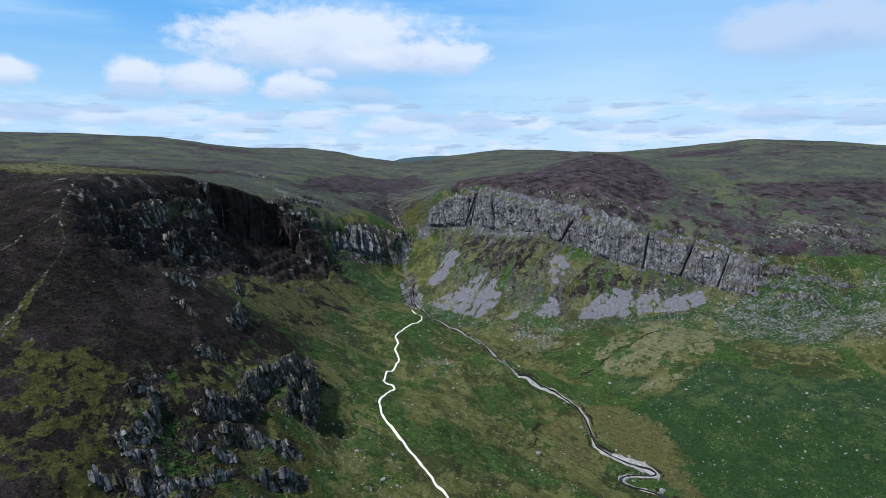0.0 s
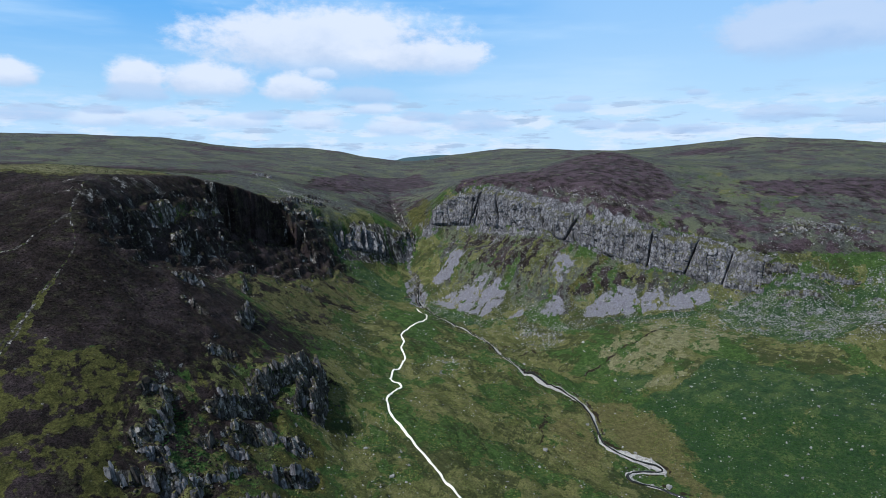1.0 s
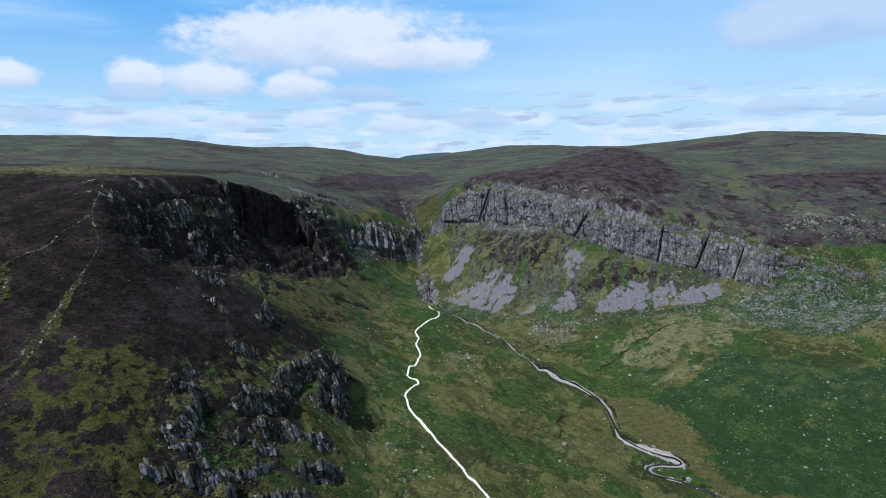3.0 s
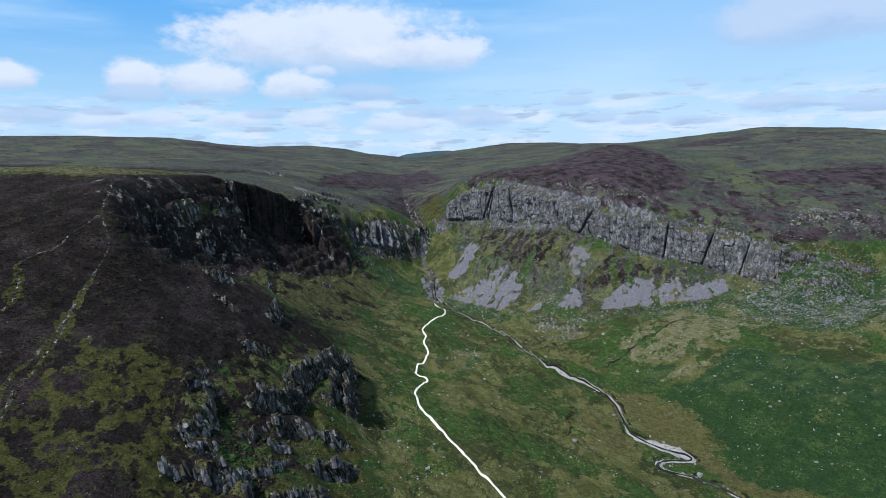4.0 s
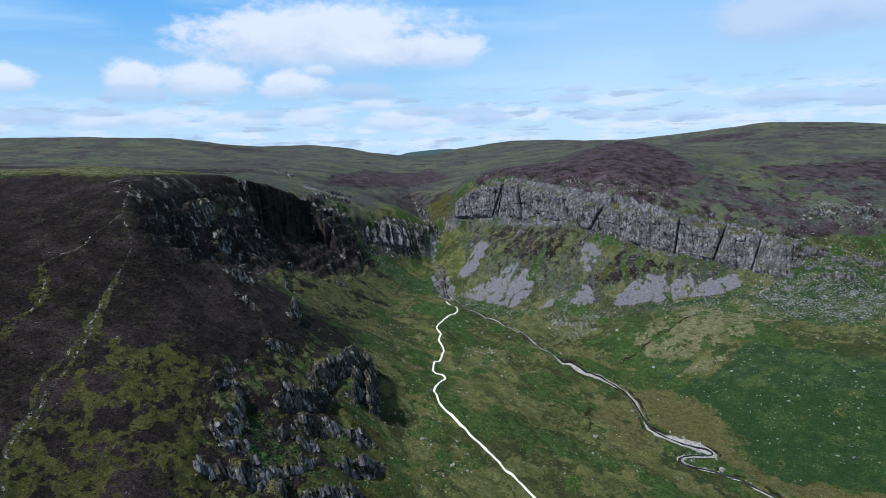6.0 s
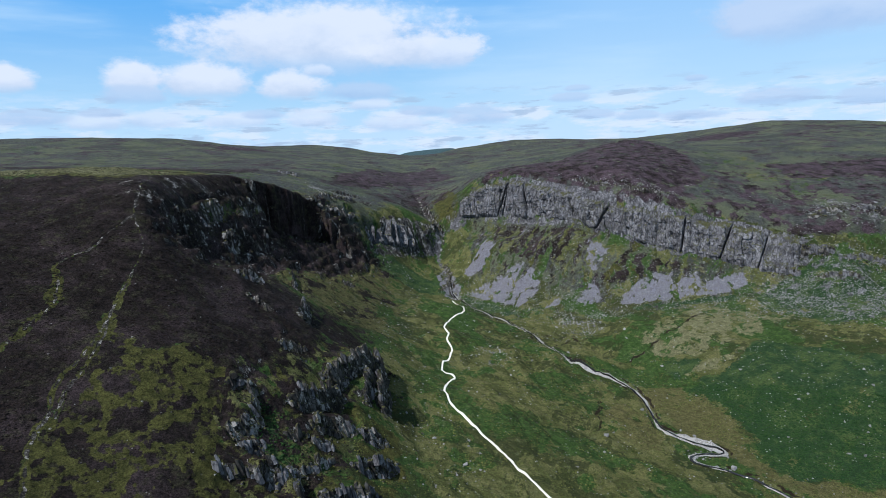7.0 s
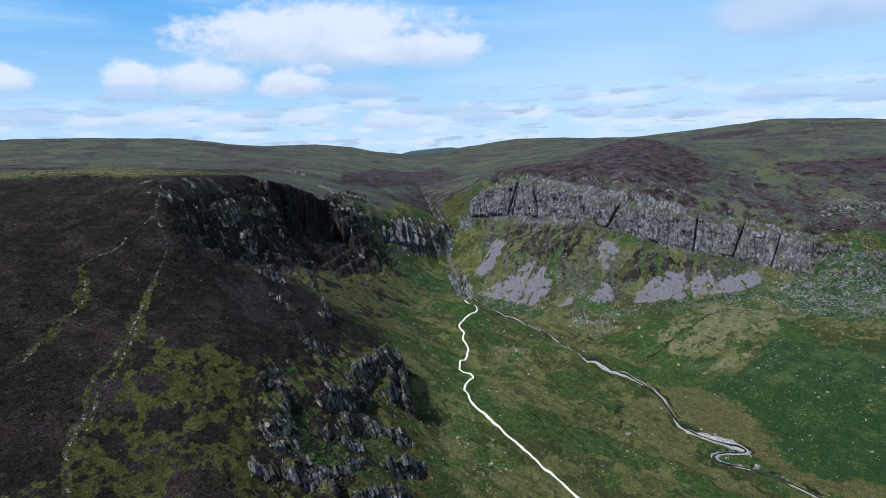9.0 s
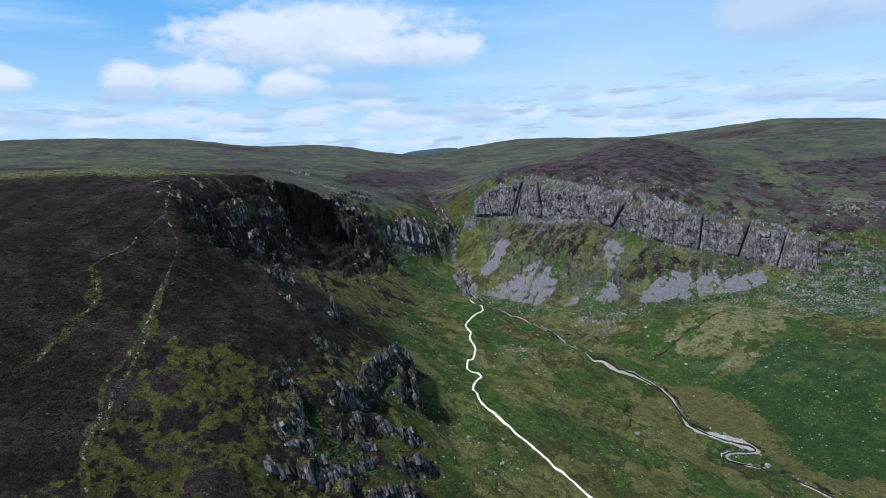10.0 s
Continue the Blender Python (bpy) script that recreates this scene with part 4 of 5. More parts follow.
pebbles = 0.004 + 0.15 * stones + 0.10 * cover(wx, wy, "pale", 8) + 0.18 * (1 - ramp(away(gx, gy, SCREE_FOOT)[0], 5, 40)) + 0.10 * east + 0.1 * brown
pebbles = pebbles + 0.08 * ramp(swell(gx, gy, 26, 4, 0.6, 105), 0.15, 0.6) + 0.05 * (1 - ramp(away(gx, gy, WEST_FOOT)[0], 5, 25))
pebbles = pebbles * (1 - ramp(gy, 650, 800)) * (1 - (0.95 - 0.5 * east) * ramp(heather, 0.2, 0.5)) * (1 - 0.9 * west * (gy < 330)) * (1 - 0.95 * strip) * (1 - 0.7 * above)
# bands that follow the floor's fall: lush, dry and boggy by turns
turned = gx * 0.8 + gy * 0.6 + 14 * wide_x
flow = 0.5 - 0.14 * east + 1.6 * swell(turned, (gy * 0.8 - gx * 0.6) * 0.45 + 10 * wide_y, 33, 5, 0.6, 111)
bog = 0.37 + 0.8 * swell(turned * 1.0, (gy * 0.8 - gx * 0.6) * 0.4 + 12 * wide_y, 19, 5, 0.62, 113)
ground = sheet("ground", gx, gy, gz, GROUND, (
    ("heather", heather), ("meadow", meadow), ("bracken", cover(gx + 3 * wide_x + 2 * mosaic, gy + 3 * wide_y + 2 * mosaic_wide, "bracken", 3) * (0.88 + 0.45 * mosaic_wide)), ("moor", np.maximum(np.maximum(far_moor, above) * (0.72 + 0.35 * drift), west * (1 - spur) * 0.34 + east * (0.56 + 0.5 * runs))),
    ("sedge", cover(gx + 4 * wide_x, gy + 4 * wide_y, "sedge", 6) * (0.80 + 0.5 * mosaic_wide) + west * (1 - spur) * (0.62 + 0.4 * mosaic)),
    # the plateau strip's share of pale paints the grazing sunlight on it
    ("pale", np.maximum(np.maximum(strip * 0.52, cover(wx, wy, "dry", 14) * (0.56 + 0.35 * mosaic + 0.35 * runs)), np.maximum(cover(gx + 3 * wide_x, gy + 3 * wide_y, "pale", 6) * (0.68 + 0.55 * mosaic), east * (0.12 + 0.4 * runs + 0.4 * mosaic)))), ("scree", scree), ("rock", rock), ("peat", peat), ("flow", flow), ("bog", bog),
    ("pebbles", pebbles), ("spurs", ramp(-gx, 40, 60)), ("bloom_haze", 0.7 * np.maximum(above, ramp(gy, 640, 760))), ("far_haze", ramp(np.hypot(gx, gy), 3000, 3300))), wrap=True)
tagged(ground, "moorland valley ground of grass, heather, bracken and scree", "ground", kind="structure")


# ---- rock walls ----
def rock_wall(name, top, foot, label, across=0.9, up=0.8, relief=3.0, proud=2.0, pillar=7.0, clefts=(), seed=0, mat=None, ribs=0.0, lean=0.15, fractal=0.7, gaps=False, low=0.05, high=0.9, saw=0.0):
    """A craggy face between a top and a foot line: pillars, ledges and clefts."""
    length = resample(top, 2.0).shape[0] * 2.0
    nu = int(length / across)
    a, b = resample(foot, 0.5), resample(top, 0.5)
    q = np.linspace(0, 1, nu)
    fa = np.stack([np.interp(q, np.linspace(0, 1, len(a)), a[:, k]) for k in range(3)], 1)
    tb = np.stack([np.interp(q, np.linspace(0, 1, len(b)), b[:, k]) for k in range(3)], 1)
    tallest = np.max(tb[:, 2] - fa[:, 2])
    nv = max(8, int(tallest * 1.2 / up))
    v = np.linspace(-0.12, 1.06, nv)[None, :]
    x = fa[:, :1] + (tb[:, :1] - fa[:, :1]) * v
    y = fa[:, 1:2] + (tb[:, 1:2] - fa[:, 1:2]) * v
    z = fa[:, 2:] + (tb[:, 2:] - fa[:, 2:]) * v
    run = np.gradient((fa + tb)[:, :2], axis=0)
    k = np.ones(25) / 25
    run = np.stack([np.convolve(np.pad(run[:, c], 12, mode="edge"), k, mode="valid") for c in (0, 1)], 1)
    run /= np.linalg.norm(run, axis=1, keepdims=True) + 1e-9
    ox, oy = run[:, 1:2], -run[:, :1]
    s = (q * length)[:, None] + 0 * v
    h = z - fa[:, 2:]
    sw = s + 2.5 * swell(s, h * 0.5, 14, 3, 0.5, seed + 1) + lean * h
    cell = np.floor(sw / pillar)
    inside_cell = sw / pillar - cell
    block = hashed(cell, np.floor(h / (pillar * 4.0) + hashed(cell, cell, seed + 2) * 3), seed + 3)
    thin = np.floor(sw / (pillar * 0.36))
    block2 = hashed(thin, np.floor(h / (pillar * 1.7) + 3 * hashed(thin, thin, seed + 4)), seed + 5)
    edge = np.minimum(inside_cell, 1 - inside_cell)
    d = proud + relief * (block - 0.4) + 0.45 * relief * (block2 - 0.5) - 0.5 * relief * np.exp(-(edge / 0.05) ** 2) * hashed(cell, np.floor(h / 9.0), seed + 16)
    d = d + fractal * relief * swell(s, h, 18, 6, 0.6, seed + 7)
    bed = h + 1.2 * swell(s, h, 20, 3, 0.5, seed + 9)
    d = d + 0.22 * relief * (hashed(np.floor(bed / 2.1), np.floor(sw / 23), seed + 10) - 0.5)
    if saw:
        d = d + saw * (inside_cell - 0.5) * (0.35 + 1.3 * hashed(cell, np.floor(h / (pillar * 2.6) + 4 * hashed(cell, cell, seed + 14)), seed + 15))
    if ribs:
        d = d + ribs * (1 - 2 * np.abs(swell(s + 0.55 * h, h * 0.35, 26, 4, 0.5, seed + 11)))
    for at, wide, deep, lean in clefts:
        d = d - deep * np.exp(-(((s / length - at) * length + lean * h) / wide) ** 2)
    rim = ramp(v, -0.1, low) * (1 - ramp(v, high + 0.08 * swell(s, s * 0, 9, 3, 0.5, seed + 8), 1.05))
    if gaps:
        rim = rim * ramp(swell(s, s * 0 + seed, 11, 3, 0.6, seed + 13), -0.62, -0.35)
    d = d * (0.15 + 0.85 * rim) - np.where(v > 0.5, 2.5, 0.6) * (1 - rim)
    ob = sheet(name, x + ox * d, y + oy * d, z - 1.2 * (1 - rim) + 1.5 * v * swell(s, h * 0.1, 12, 4, 0.6, seed + 12), mat or ROCK, smooth=False)
    return tagged(ob, label, "cliff", kind="structure") if label else ob


rock_wall("cliff_east", CLIFF_TOP, CLIFF_FOOT, "long grey sandstone cliff with pillars, ledges and dark clefts", relief=1.9, proud=2.2,
          across=0.55, up=0.6, pillar=7.5, clefts=((0.133, 0.7, 6, -0.33), (0.15, 0.5, 4, -0.2), (0.243, 0.8, 8, 0.17), (0.477, 0.8, 8, -0.47), (0.721, 0.6, 6, -0.05),
                              (0.821, 0.6, 6, -0.25), (0.913, 0.6, 5, -0.2)), seed=100, ribs=2.0, mat=BARE_ROCK, low=0.12, high=0.80, fractal=1.3, saw=0.6)
rock_wall("cliff_falls", [(-124, 590, 101), (-114, 600, 100), (-99, 610, 103), (-86, 621, 98), (-72, 628, 90)],
          [(-122, 580, 82), (-110, 590, 79), (-95, 599, 76), (-80, 610, 72), (-66, 619, 68)], "dark rock buttress beside the waterfall", relief=2.5, proud=2.5,
          pillar=9.0, across=0.5, up=0.6, seed=300, mat=BARE_ROCK, lean=0.0, ribs=1.0, low=0.15, high=0.9, saw=8.0)


# ---- path, brook and trails ----
def ribbon(name, line, width, mat, lift, wobble=0.25, step=1.2, seed=0, thick=0.3, broad=None):
    """A strip laid over the ground, with a rounded top and buried sides."""
    p = resample([(x, y, 0) for x, y in line], 0.5)[:, :2]
    k = np.hanning(17)
    k /= k.sum()
    p = np.stack([np.convolve(np.pad(p[:, c], 8, mode="edge"), k, mode="valid") for c in (0, 1)], 1)
    p = resample(p, step)
    d = np.gradient(p, axis=0)
    d /= np.linalg.norm(d, axis=1, keepdims=True) + 1e-9
    s = np.arange(len(p)) * step
    half = 0.5 * width * (1 + wobble * swell(s, s * 0 + 3.3, 11, 3, 0.6, seed))
    if broad:
        half = half * broad(p[:, 0], p[:, 1])
    prof = np.array([-1.08, -1.0, -0.5, 0.0, 0.5, 1.0, 1.08])
    x = p[:, :1] + d[:, 1:] * half[:, None] * prof
    y = p[:, 1:] - d[:, :1] * half[:, None] * prof
    z = land(x, y) + lift
    z[:, 1:-1] = np.maximum(z[:, 1:-1], 0.5 * (z[:, 1:-1] + z[:, 3:4]))
    z[:, 0] -= thick
    z[:, -1] -= thick
    return sheet(name, x, y, z, mat)


tagged(ribbon("gravel_path", GRAVEL_PATH, 1.1, GRAVEL, 0.25, 0.15, seed=5), "pale gravel footpath winding up the valley floor", "path", kind="structure")
tagged(ribbon("river_bank", BROOK, 3.6, SHINGLE, 0.5, 0.6, seed=6, broad=lambda x, y: 0.42 + 2.0 * np.exp(-((y - 301) / 13) ** 2) + 0.4 * np.exp(-((y - 400) / 40) ** 2)),
       "stony grey shingle bed of the brook", "river bank", kind="structure")
shifted = [(x + 1.2 * math.sin(0.13 * i + y * 0.06), y + 0.8 * math.cos(x * 0.11)) for i, (x, y) in enumerate(BROOK)]
tagged(ribbon("water", shifted, 1.2, WATER, 0.68, 0.6, seed=7), "dark peaty water of a mountain brook", "water", kind="structure")


# ---- rocks ----
def stone_mesh(name, seed, size=(1.0, 1.0, 1.0), points=16, mat=None):
    """An angular block: the hull of a handful of points near a box's faces."""
    rng = random.Random(seed)
    bm = bmesh.new()
    for i in range(points):
        p = [rng.uniform(-1, 1) for _ in range(3)]
        k = rng.randrange(3)
        p[k] = math.copysign(rng.uniform(0.8, 1.0), p[k])
        bm.verts.new([0.5 * c * s for c, s in zip(p, size)])
    hull = bmesh.ops.convex_hull(bm, input=bm.verts)
    bmesh.ops.delete(bm, geom=[v for v in hull["geom_interior"] if isinstance(v, bmesh.types.BMVert)], context="VERTS")
    mesh = bpy.data.meshes.new(name)
    bm.to_mesh(mesh)
    bm.free()
    mesh.materials.append(mat)
    return mesh


def stone_material():
    s = Shader("pale_boulder")
    random_tone = s.add("ShaderNodeNewGeometry").outputs["Random Per Island"]
    c = s.mix(random_tone, (0.09, 0.088, 0.093), (0.27, 0.265, 0.262))
    c = s.mix(s.math("MULTIPLY", s.smooth(s.noise(1.2, 5, 0.7), 0.45, 0.65), 0.5), c, (0.12, 0.12, 0.115))
    return s.done(c, 0.9, ((s.noise(0.5, 4, 0.6), 0.15),), 0.2)


BOULDER = stone_material()


def slab_mesh(name, seed, mat, sides=6):
    """A split pillar of rock, one metre high above its buried foot, with a slanted broken top."""
    rng = random.Random(seed)
    bm = bmesh.new()
    turn, tilt = rng.uniform(-0.2, 0.2), rng.uniform(-0.5, 0.5)
    out = [(0.5 + 0.14 * rng.uniform(-1, 1)) / max(abs(math.cos(a)), abs(math.sin(a))) ** 0.75 for a in [2 * math.pi * k / sides for k in range(sides)]]
    rings = []
    for level, wide in ((-0.45, 1.12), (0.30, 1.0), (0.62, 0.90), (0.88, 0.66)):
        ring = []
        slip_x, slip_y = rng.uniform(-0.06, 0.06), rng.uniform(-0.06, 0.06)
        for k in range(sides):
            a = 2 * math.pi * k / sides + turn
            r = out[k] * wide * (1 + 0.12 * rng.uniform(-1, 1))
            x, y = slip_x + r * math.cos(a), slip_y + r * math.sin(a)
            drop = (tilt * x + 0.12 * rng.uniform(-1, 1)) if level > 0.5 else 0.05 * rng.uniform(-1, 1)
            ring.append(bm.verts.new((x, y, level + drop * (0.5 if level < 0.8 else 1.0))))
        rings.append(ring)
    for low, high in zip(rings[:-1], rings[1:]):
        for k in range(sides):
            bm.faces.new((low[k], low[(k + 1) % sides], high[(k + 1) % sides], high[k]))
    tip = bm.verts.new((rng.uniform(-0.15, 0.15), rng.uniform(-0.15, 0.15), 1.0))
    for k in range(sides):
        bm.faces.new((rings[-1][k], rings[-1][(k + 1) % sides], tip))
    bmesh.ops.triangulate(bm, faces=bm.faces[:])
    mesh = bpy.data.meshes.new(name)
    bm.to_mesh(mesh)
    bm.free()
    mesh.materials.append(mat)
    return mesh


SLABS = [slab_mesh("slab", 40 + i, ROCK, 5 + i % 3) for i in range(12)]
PALE_SLABS = [slab_mesh("slab", 60 + i, BARE_ROCK, 5 + i % 3) for i in range(8)]
FALLEN = [stone_mesh("fallen_block", 90 + i, (1.2, 0.9, 0.75), 16, ROCK) for i in range(6)]
BLOCKS = [stone_mesh("boulder", 70 + i, (1.2, 0.95, 0.8), 15, BOULDER) for i in range(8)]


def outcrop(line, high, label, seed, wide=2.2, rows=None, face=True, thin=0.1, loose=0.3, lean=12):
    """A crag: a jointed face along a rock step, leaning slabs before it in rows, and blocks fallen from it."""
    rng = random.Random(seed)
    p = resample([(x, y, 0) for x, y in line], 0.5)[:, :2]
    mid = p[len(p) // 2]
    at = Vector((mid[0], mid[1], float(land(mid[0:1], mid[1:2])[0])))
    root = tagged(new("rock_outcrop"), label, "rock outcrop", group="rock outcrops")
    root.location = at
    run = np.gradient(p, axis=0)
    run /= np.linalg.norm(run, axis=1, keepdims=True) + 1e-9
    out = np.stack([run[:, 1], -run[:, 0]], 1)
    if face:
        t, f = p - out * 1.6, p + out * (0.4 + 0.10 * high)
        top = [(x, y, z) for (x, y), z in zip(t, land(t[:, 0], t[:, 1]))]
        foot = [(x, y, z) for (x, y), z in zip(f, land(f[:, 0], f[:, 1]) - 0.5)]
        wall = rock_wall("face", top, foot, "", across=0.4, up=0.4, relief=0.9 + 0.05 * high, proud=0.4, pillar=2.4, seed=seed, lean=0.4, ribs=0.5, fractal=0.5, gaps=True, saw=1.6)
        wall.parent = root
        wall.matrix_basis = Matrix.Translation(-at)
    bare = 0.7 if "pale" in label or "grey" in label and line[0][0] > 0 else 0.12
    rows = rows or (1 if high < 6 else 2 if high < 10 else 3)
    length = 0.5 * len(p)
    places = []
    for row in range(rows):
        count = max(2, int(length / (wide * 0.62)))
        for k in range(count):
            if rng.random() < thin:
                continue
            i = min(len(p) - 1, max(0, int((k + rng.uniform(-0.35, 0.35)) / max(1, count - 1) * (len(p) - 1))))
            o = ((row + 0.5) / rows - 0.5) * 0.30 * high + rng.gauss(0.1, 0.45)
            places.append((p[i][0] + out[i][0] * (o + 0.5), p[i][1] + out[i][1] * (o + 0.5), high / rows, i / len(p)))
    ground_z = land(np.array([q[0] for q in places]), np.array([q[1] for q in places]))
    for (x, y, rise, along), z in zip(places, ground_z):
        ends = min(1.0, 0.45 + 4 * min(along, 1 - along))
        tall = (0.35 + 0.72 * rise) * rng.uniform(0.65, 1.3) * ends
        w = wide * rng.uniform(0.55, 1.15) * (0.7 + 0.3 * ends)
        ob = new("slab", rng.choice(PALE_SLABS if rng.random() < bare else SLABS))
        ob.parent = root
        m = pose(x, y, z, rng.gauss(-lean, 7), rng.gauss(-lean, 7), rng.gauss(18, 16))
        ob.matrix_basis = Matrix.Translation(-at) @ m @ Matrix.Diagonal((w, w * rng.uniform(0.7, 1.3), max(tall, 0.9), 1))
    n = int(length * loose)
    pick = [min(len(p) - 1, int(rng.random() * len(p))) for _ in range(n)]
    off = [0.25 * high + abs(rng.gauss(0, 1.0)) * (1.5 + 0.35 * high) for _ in pick]
    xs = np.array([p[k][0] + out[k][0] * o for k, o in zip(pick, off)])
    ys = np.array([p[k][1] + out[k][1] * o for k, o in zip(pick, off)])
    for x, y, z in zip(xs, ys, land(xs, ys)):
        k = wide * rng.uniform(0.2, 0.6)
        ob = new("fallen_block", rng.choice(FALLEN))
        ob.parent = root
        ob.matrix_basis = Matrix.Translation(-at) @ pose(x, y, z + k * 0.2, rng.gauss(0, 20), rng.gauss(0, 20), rng.uniform(0, 360)) @ Matrix.Diagonal((k, k, k, 1))
    return root


for i, (line, high, label) in enumerate(SCARPS):
    deep = line[0][0] < -150
    brow = -150 < line[0][0] < -115 and line[0][1] > 250
    outcrop(line, high, label, 500 + i, wide=2.6 if deep else 2.3, face=not (deep or brow), thin=0.5 if deep else 0.45 if brow else 0.1)
def band(label, high, wide, rows, *line):
    """A band of bare rocks without a rock step of its own."""
    outcrop(list(line), high, label, 560 + int(abs(line[0][0])), wide, rows, face=False, thin=0.15, loose=0.5, lean=10)


# the corrie's rim, the rocks by the waterfall, and those about the cliff
band("broken grey rock band along the corrie's rim", 9, 3.6, 2, (-159, 552), (-150, 573), (-138, 592), (-126, 605))
band("jointed grey buttress beside the corrie's shadow", 12, 4.0, 3, (-160, 538), (-148, 548), (-136, 562), (-124, 578))
band("thin rock band on the moor above the corrie", 5, 3.0, 1, (-152, 626), (-140, 634), (-128, 642))
band("pale broken rocks on the moor", 5, 3.4, 1, (-232, 712), (-218, 704), (-204, 694))
band("dark rocks of the waterfall gully", 8, 3.0, 2, (-58, 632), (-50, 644), (-44, 656), (-48, 672))
band("dark rocks on the far bank of the gully", 6, 3.0, 1, (-36, 640), (-40, 655), (-50, 676), (-58, 700))
band("heap of grey blocks below the waterfall", 5, 3.0, 2, (-40, 556), (-33, 572), (-30, 590), (-36, 612))
band("broken grey rocks at the cliff's end", 14, 4.0, 3, (266, 494), (278, 490), (294, 481))
band("jointed grey rocks below the cliff's end", 13, 4.0, 3, (240, 498), (252, 490), (264, 482))
band("weathered rocks among brown heath", 7, 3.6, 2, (290, 516), (308, 520), (325, 520))
band("grey rocks scattered on a brown slope", 7, 3.6, 2, (330, 515), (348, 516), (370, 508))
band("broken grey rocks above a boulder field", 7, 3.6, 2, (296, 474), (314, 474), (331, 464))
band("low grey rocks above a boulder field", 6, 3.4, 2, (270, 466), (280, 456), (292, 446))
band("low rock band above the cliff", 4, 3.0, 1, (102, 614), (117, 604), (134, 591))
band("low rock band in heather above the cliff", 4, 3.0, 1, (143, 583), (158, 576), (177, 566))


# ---- boulders strewn over the valley ----
def strewn(number, rng):
    """Places for stones: more of them where the ground is stony."""
    kept = []
    while len(kept) < number:
        a = np.radians(rng.uniform(-42, 42, 6000))
        r = 170 + 480 * np.sqrt(rng.uniform(0, 1, 6000))
        x, y = HUB[0] + r * np.sin(a), HUB[1] + r * np.cos(a)
        w = np.where(x < -40, 0.008, 0.022) + 0.55 * cover(x, y, "stones", 8) + 0.05 * cover(x, y, "bracken", 6) * (x > 90) + 0.35 * (1 - ramp(away(x, y, SCREE_FOOT)[0], 4, 35))
        w = w + 0.25 * np.exp(-(away(x, y, BROOK)[0] / 5) ** 2) + 0.07 * (1 - ramp(away(x, y, WEST_FOOT)[0], 5, 25))
        w = w + 0.02 * (1 - ramp(away(x, y, RIM_FOOT)[0], 8, 34)) + 0.05 * np.exp(-(away(x, y, HILL_TRAIL)[0] / 1.5) ** 2)
        w = w * np.clip(0.6 + 1.2 * swell(x, y, 18, 3, 0.6, 151), 0.1, 2)
        w = w * (1 - np.where(y > 320, 0.88, 0.93) * np.maximum(cover(x, y, "heather", 6), cover(x, y, "turf", 6)) * (x < -50) * (away(x, y, HILL_TRAIL)[0] > 3))
        w[(away(x, y, GRAVEL_PATH)[0] < 2.0) | ((x < -188) & (y > 325))] = 0
        pick = rng.uniform(0, 1, 6000) < w
        kept += list(zip(x[pick], y[pick]))
    return np.array(kept[:number])


rng = np.random.default_rng(7)
spots = strewn(13000, rng)
spot_z = land(spots[:, 0], spots[:, 1])
girth = np.clip(rng.lognormal(-0.6, 0.45, len(spots)), 0.25, 2.4)
phi = (1 + 5 ** 0.5) / 2
ico = np.array([(-1, phi, 0), (1, phi, 0), (-1, -phi, 0), (1, -phi, 0), (0, -1, phi), (0, 1, phi), (0, -1, -phi), (0, 1, -phi),
                (phi, 0, -1), (phi, 0, 1), (-phi, 0, -1), (-phi, 0, 1)]) / 1.9
ico_faces = np.array([(0, 11, 5), (0, 5, 1), (0, 1, 7), (0, 7, 10), (0, 10, 11), (1, 5, 9), (5, 11, 4), (11, 10, 2), (10, 7, 6), (7, 1, 8),
                      (3, 9, 4), (3, 4, 2), (3, 2, 6), (3, 6, 8), (3, 8, 9), (4, 9, 5), (2, 4, 11), (6, 2, 10), (8, 6, 7), (9, 8, 1)])


def lumps(name, x, y, z, size, flat, mat, rng, rough=0.28, smooth=False):
    """Many small lumps as one mesh."""
    n = len(x)
    v = ico[None] * (1 + rough * rng.uniform(-1, 1, (n, 12, 1)))
    turn = rng.uniform(0, 2 * np.pi, n)
    c, s = np.cos(turn)[:, None], np.sin(turn)[:, None]
    vx, vy = v[..., 0] * c - v[..., 1] * s, v[..., 0] * s + v[..., 1] * c
    k = size[:, None] * 0.5
    stretch = rng.uniform(0.75, 1.35, (n, 1))
    co = np.stack([x[:, None] + vx * k * stretch, y[:, None] + vy * k, z[:, None] + v[..., 2] * k * flat + k * flat * 0.45], -1)
    faces = (ico_faces[None] + 12 * np.arange(n)[:, None, None]).reshape(-1, 3)
    mesh = bpy.data.meshes.new(name)
    mesh.vertices.add(n * 12)
    mesh.vertices.foreach_set("co", co.astype(np.float32).ravel())
    mesh.loops.add(faces.size)
    mesh.loops.foreach_set("vertex_index", faces.astype(np.int32).ravel())
    mesh.polygons.add(len(faces))
    mesh.polygons.foreach_set("loop_start", np.arange(0, faces.size, 3, dtype=np.int32))
    mesh.polygons.foreach_set("use_smooth", np.full(len(faces), smooth))
    mesh.update(calc_edges=True)
    mesh.materials.append(mat)
    return new(name, mesh)


large = np.argsort(-girth * np.exp(-spot_z / 120))[:220]
small = np.setdiff1d(np.arange(len(spots)), large)
tagged(lumps("loose_stones", spots[small, 0], spots[small, 1], spot_z[small], girth[small], 0.75, BOULDER, rng),
       "countless pale grey stones strewn over the grass", "stones", kind="stuff")
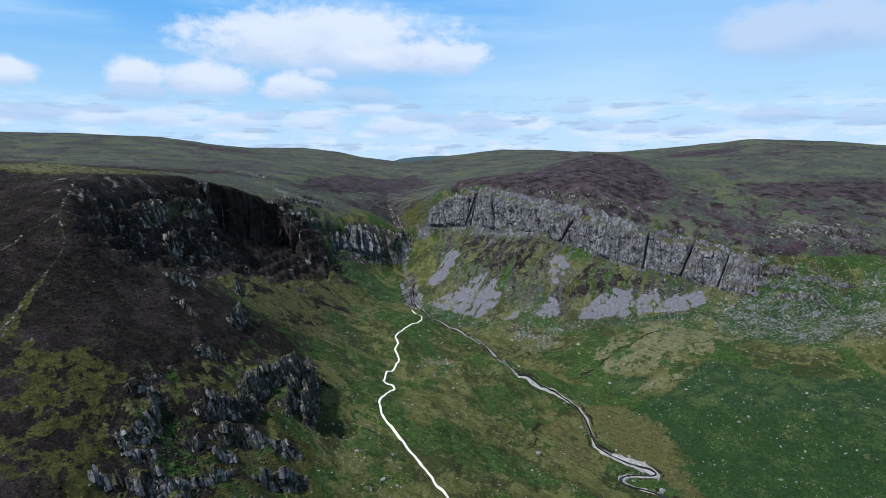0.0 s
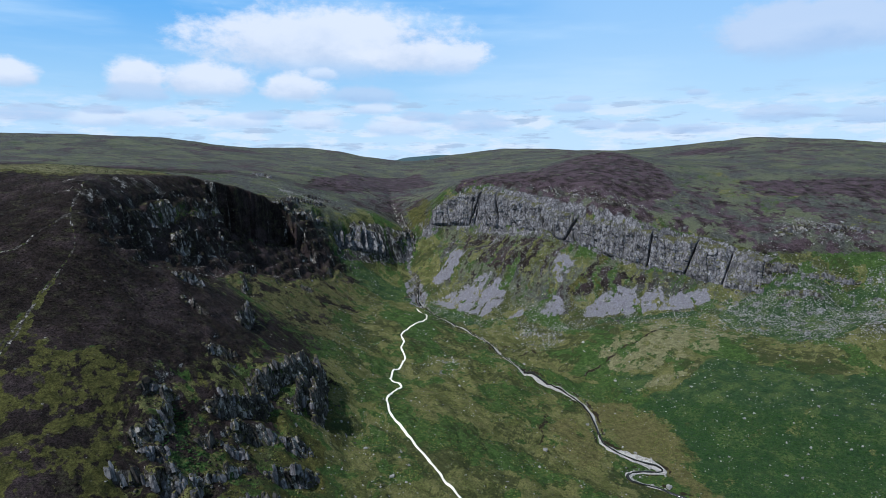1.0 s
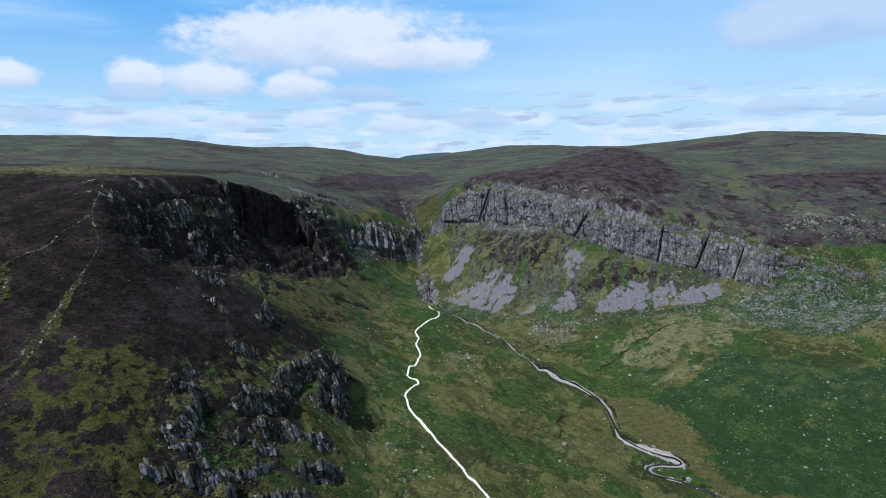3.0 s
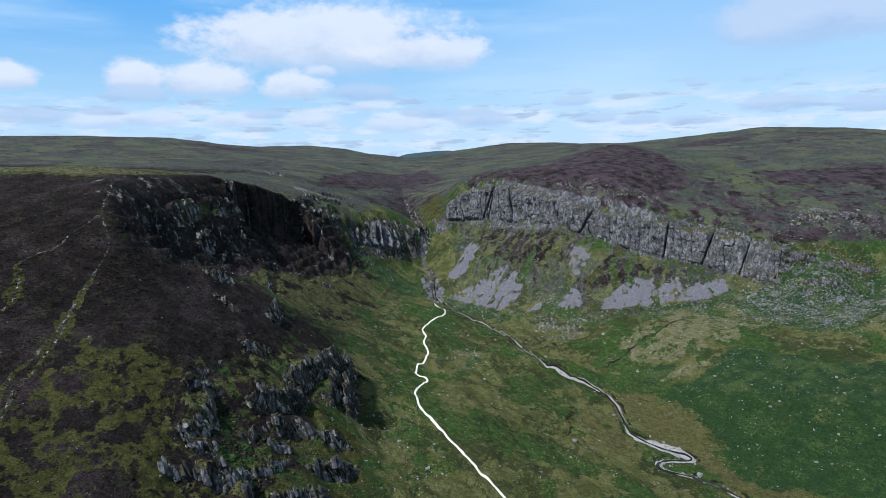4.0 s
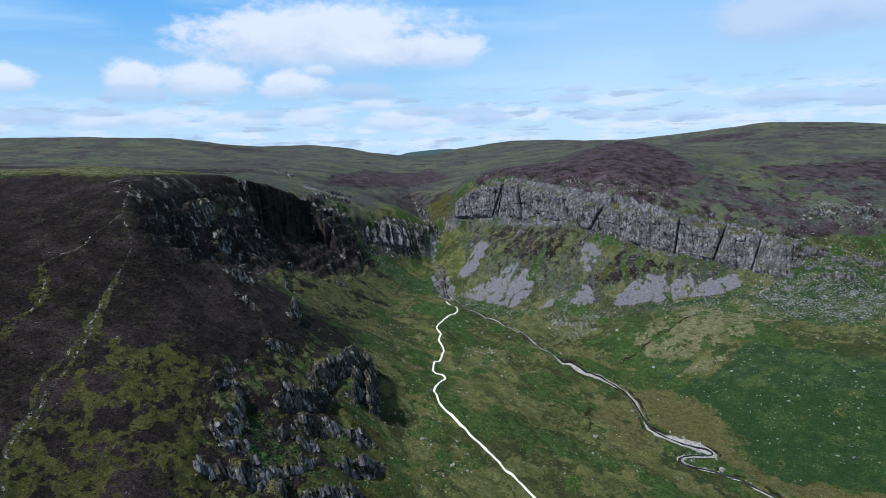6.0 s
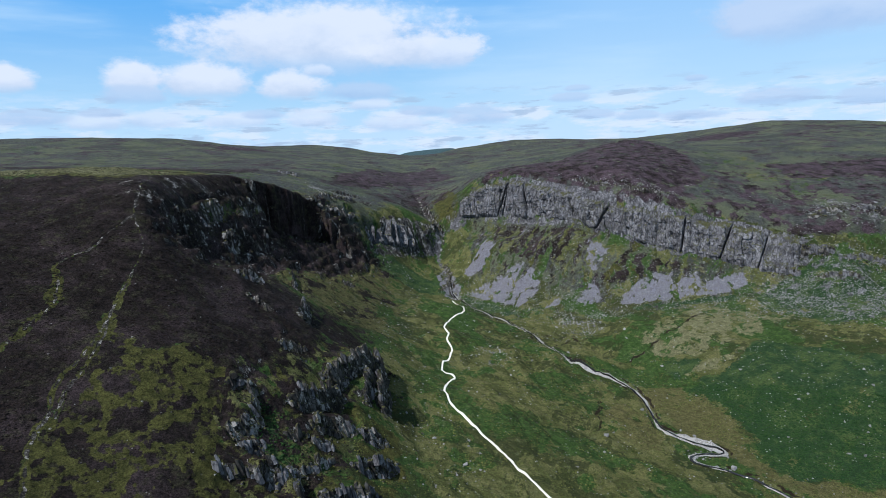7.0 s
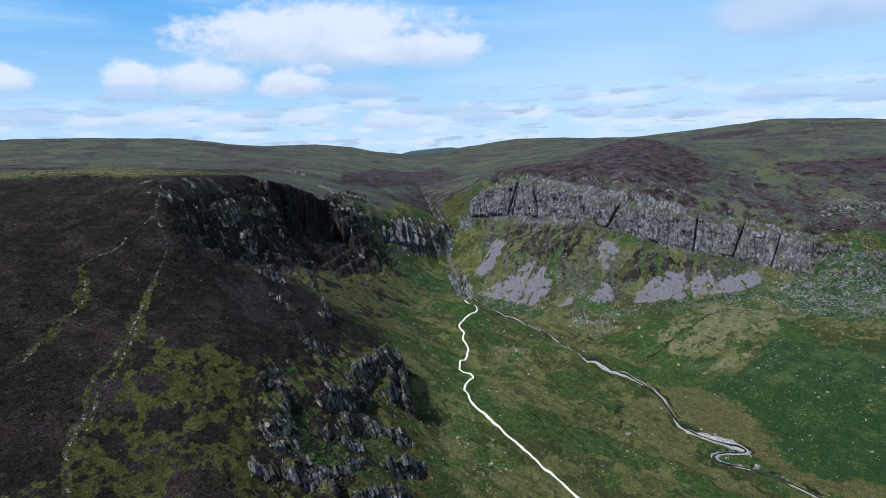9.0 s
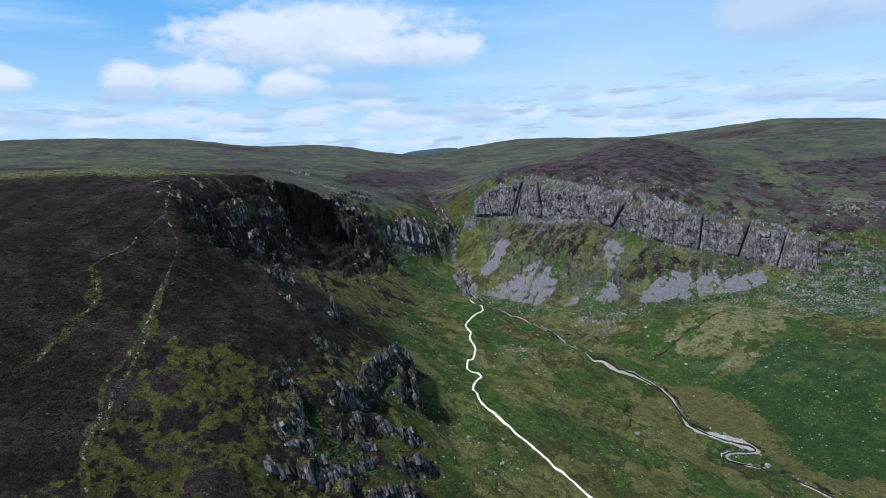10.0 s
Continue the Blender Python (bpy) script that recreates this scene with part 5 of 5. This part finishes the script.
for i, k in enumerate(large):
    ob = tagged(new("boulder", BLOCKS[i % 8]), "angular pale grey boulder half sunk in grass", "boulder", group="boulders in the valley")
    g = float(girth[k])
    ob.matrix_world = pose(spots[k, 0], spots[k, 1], spot_z[k] + 0.2 * g, rng.uniform(-15, 15), rng.uniform(-15, 15), rng.uniform(0, 360)) @ Matrix.Diagonal((g, g, g, 1))


# ---- low growth: heather, bracken and tussocks ----
def growth_material(name, dark, light):
    s = Shader(name)
    tone = s.add("ShaderNodeNewGeometry").outputs["Random Per Island"]
    c = s.mix(tone, dark, light)
    c = s.mix(0.7, c, s.mix(s.smooth(s.noise(0.5, 4, 0.7), 0.35, 0.65), (0.35, 0.35, 0.35), (1.5, 1.5, 1.5)), "MULTIPLY")
    return s.done(c, 0.95, (), 0.1)


def growth(name, label, category, number, wanted, size, flat, mat, seed, reach=(140, 330)):
    """Clumps of one plant where wanted(x, y) allows it."""
    rng = np.random.default_rng(seed)
    xs, ys, got = [], [], 0
    while got < number:
        a = np.radians(rng.uniform(-43, 43, 20000))
        r = np.sqrt(rng.uniform(reach[0] ** 2, reach[1] ** 2, 20000))
        x, y = HUB[0] + r * np.sin(a), HUB[1] + r * np.cos(a)
        ok = rng.uniform(0, 1, 20000) < wanted(x, y)
        xs.append(x[ok])
        ys.append(y[ok])
        got += int(ok.sum())
    x, y = np.concatenate(xs)[:number], np.concatenate(ys)[:number]
    s = size * rng.lognormal(0, 0.3, number)
    return tagged(lumps(name, x, y, land(x, y) - 0.15 * s, s, flat, mat, rng, 0.45, True), label, category, kind="stuff")


def on_heath(x, y):
    return np.maximum(cover(x, y, "heather", 5), 0.45 * ramp(-x, 60, 90)) * (1 - 0.93 * cover(x, y, "turf", 3)) * (x < -50) * (away(x, y, HILL_TRAIL)[0] > 2.5)


def on_floor(x, y):
    free = (1 - cover(x, y, "bracken", 3)) * (x > -75) * (away(x, y, GRAVEL_PATH)[0] > 1.8) * (away(x, y, BROOK)[0] > 3.5)
    return free * np.clip(0.4 + swell(x, y, 16, 3, 0.6, 161), 0.02, 1)


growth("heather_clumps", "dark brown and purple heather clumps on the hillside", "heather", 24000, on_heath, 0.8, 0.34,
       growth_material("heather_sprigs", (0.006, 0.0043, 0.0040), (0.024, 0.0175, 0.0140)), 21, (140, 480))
growth("bracken_fronds", "dense dark green bracken on the valley side", "bracken", 9000, lambda x, y: cover(x, y, "bracken", 4), 1.0, 0.42,
       growth_material("bracken_leaves", (0.012, 0.034, 0.010), (0.026, 0.056, 0.015)), 22, (180, 400))
growth("grass_tussocks", "olive and straw grass tussocks on the valley floor", "grass", 13000, on_floor, 0.75, 0.42,
       growth_material("tussock_grass", (0.036, 0.052, 0.012), (0.110, 0.112, 0.034)), 23, (215, 430))
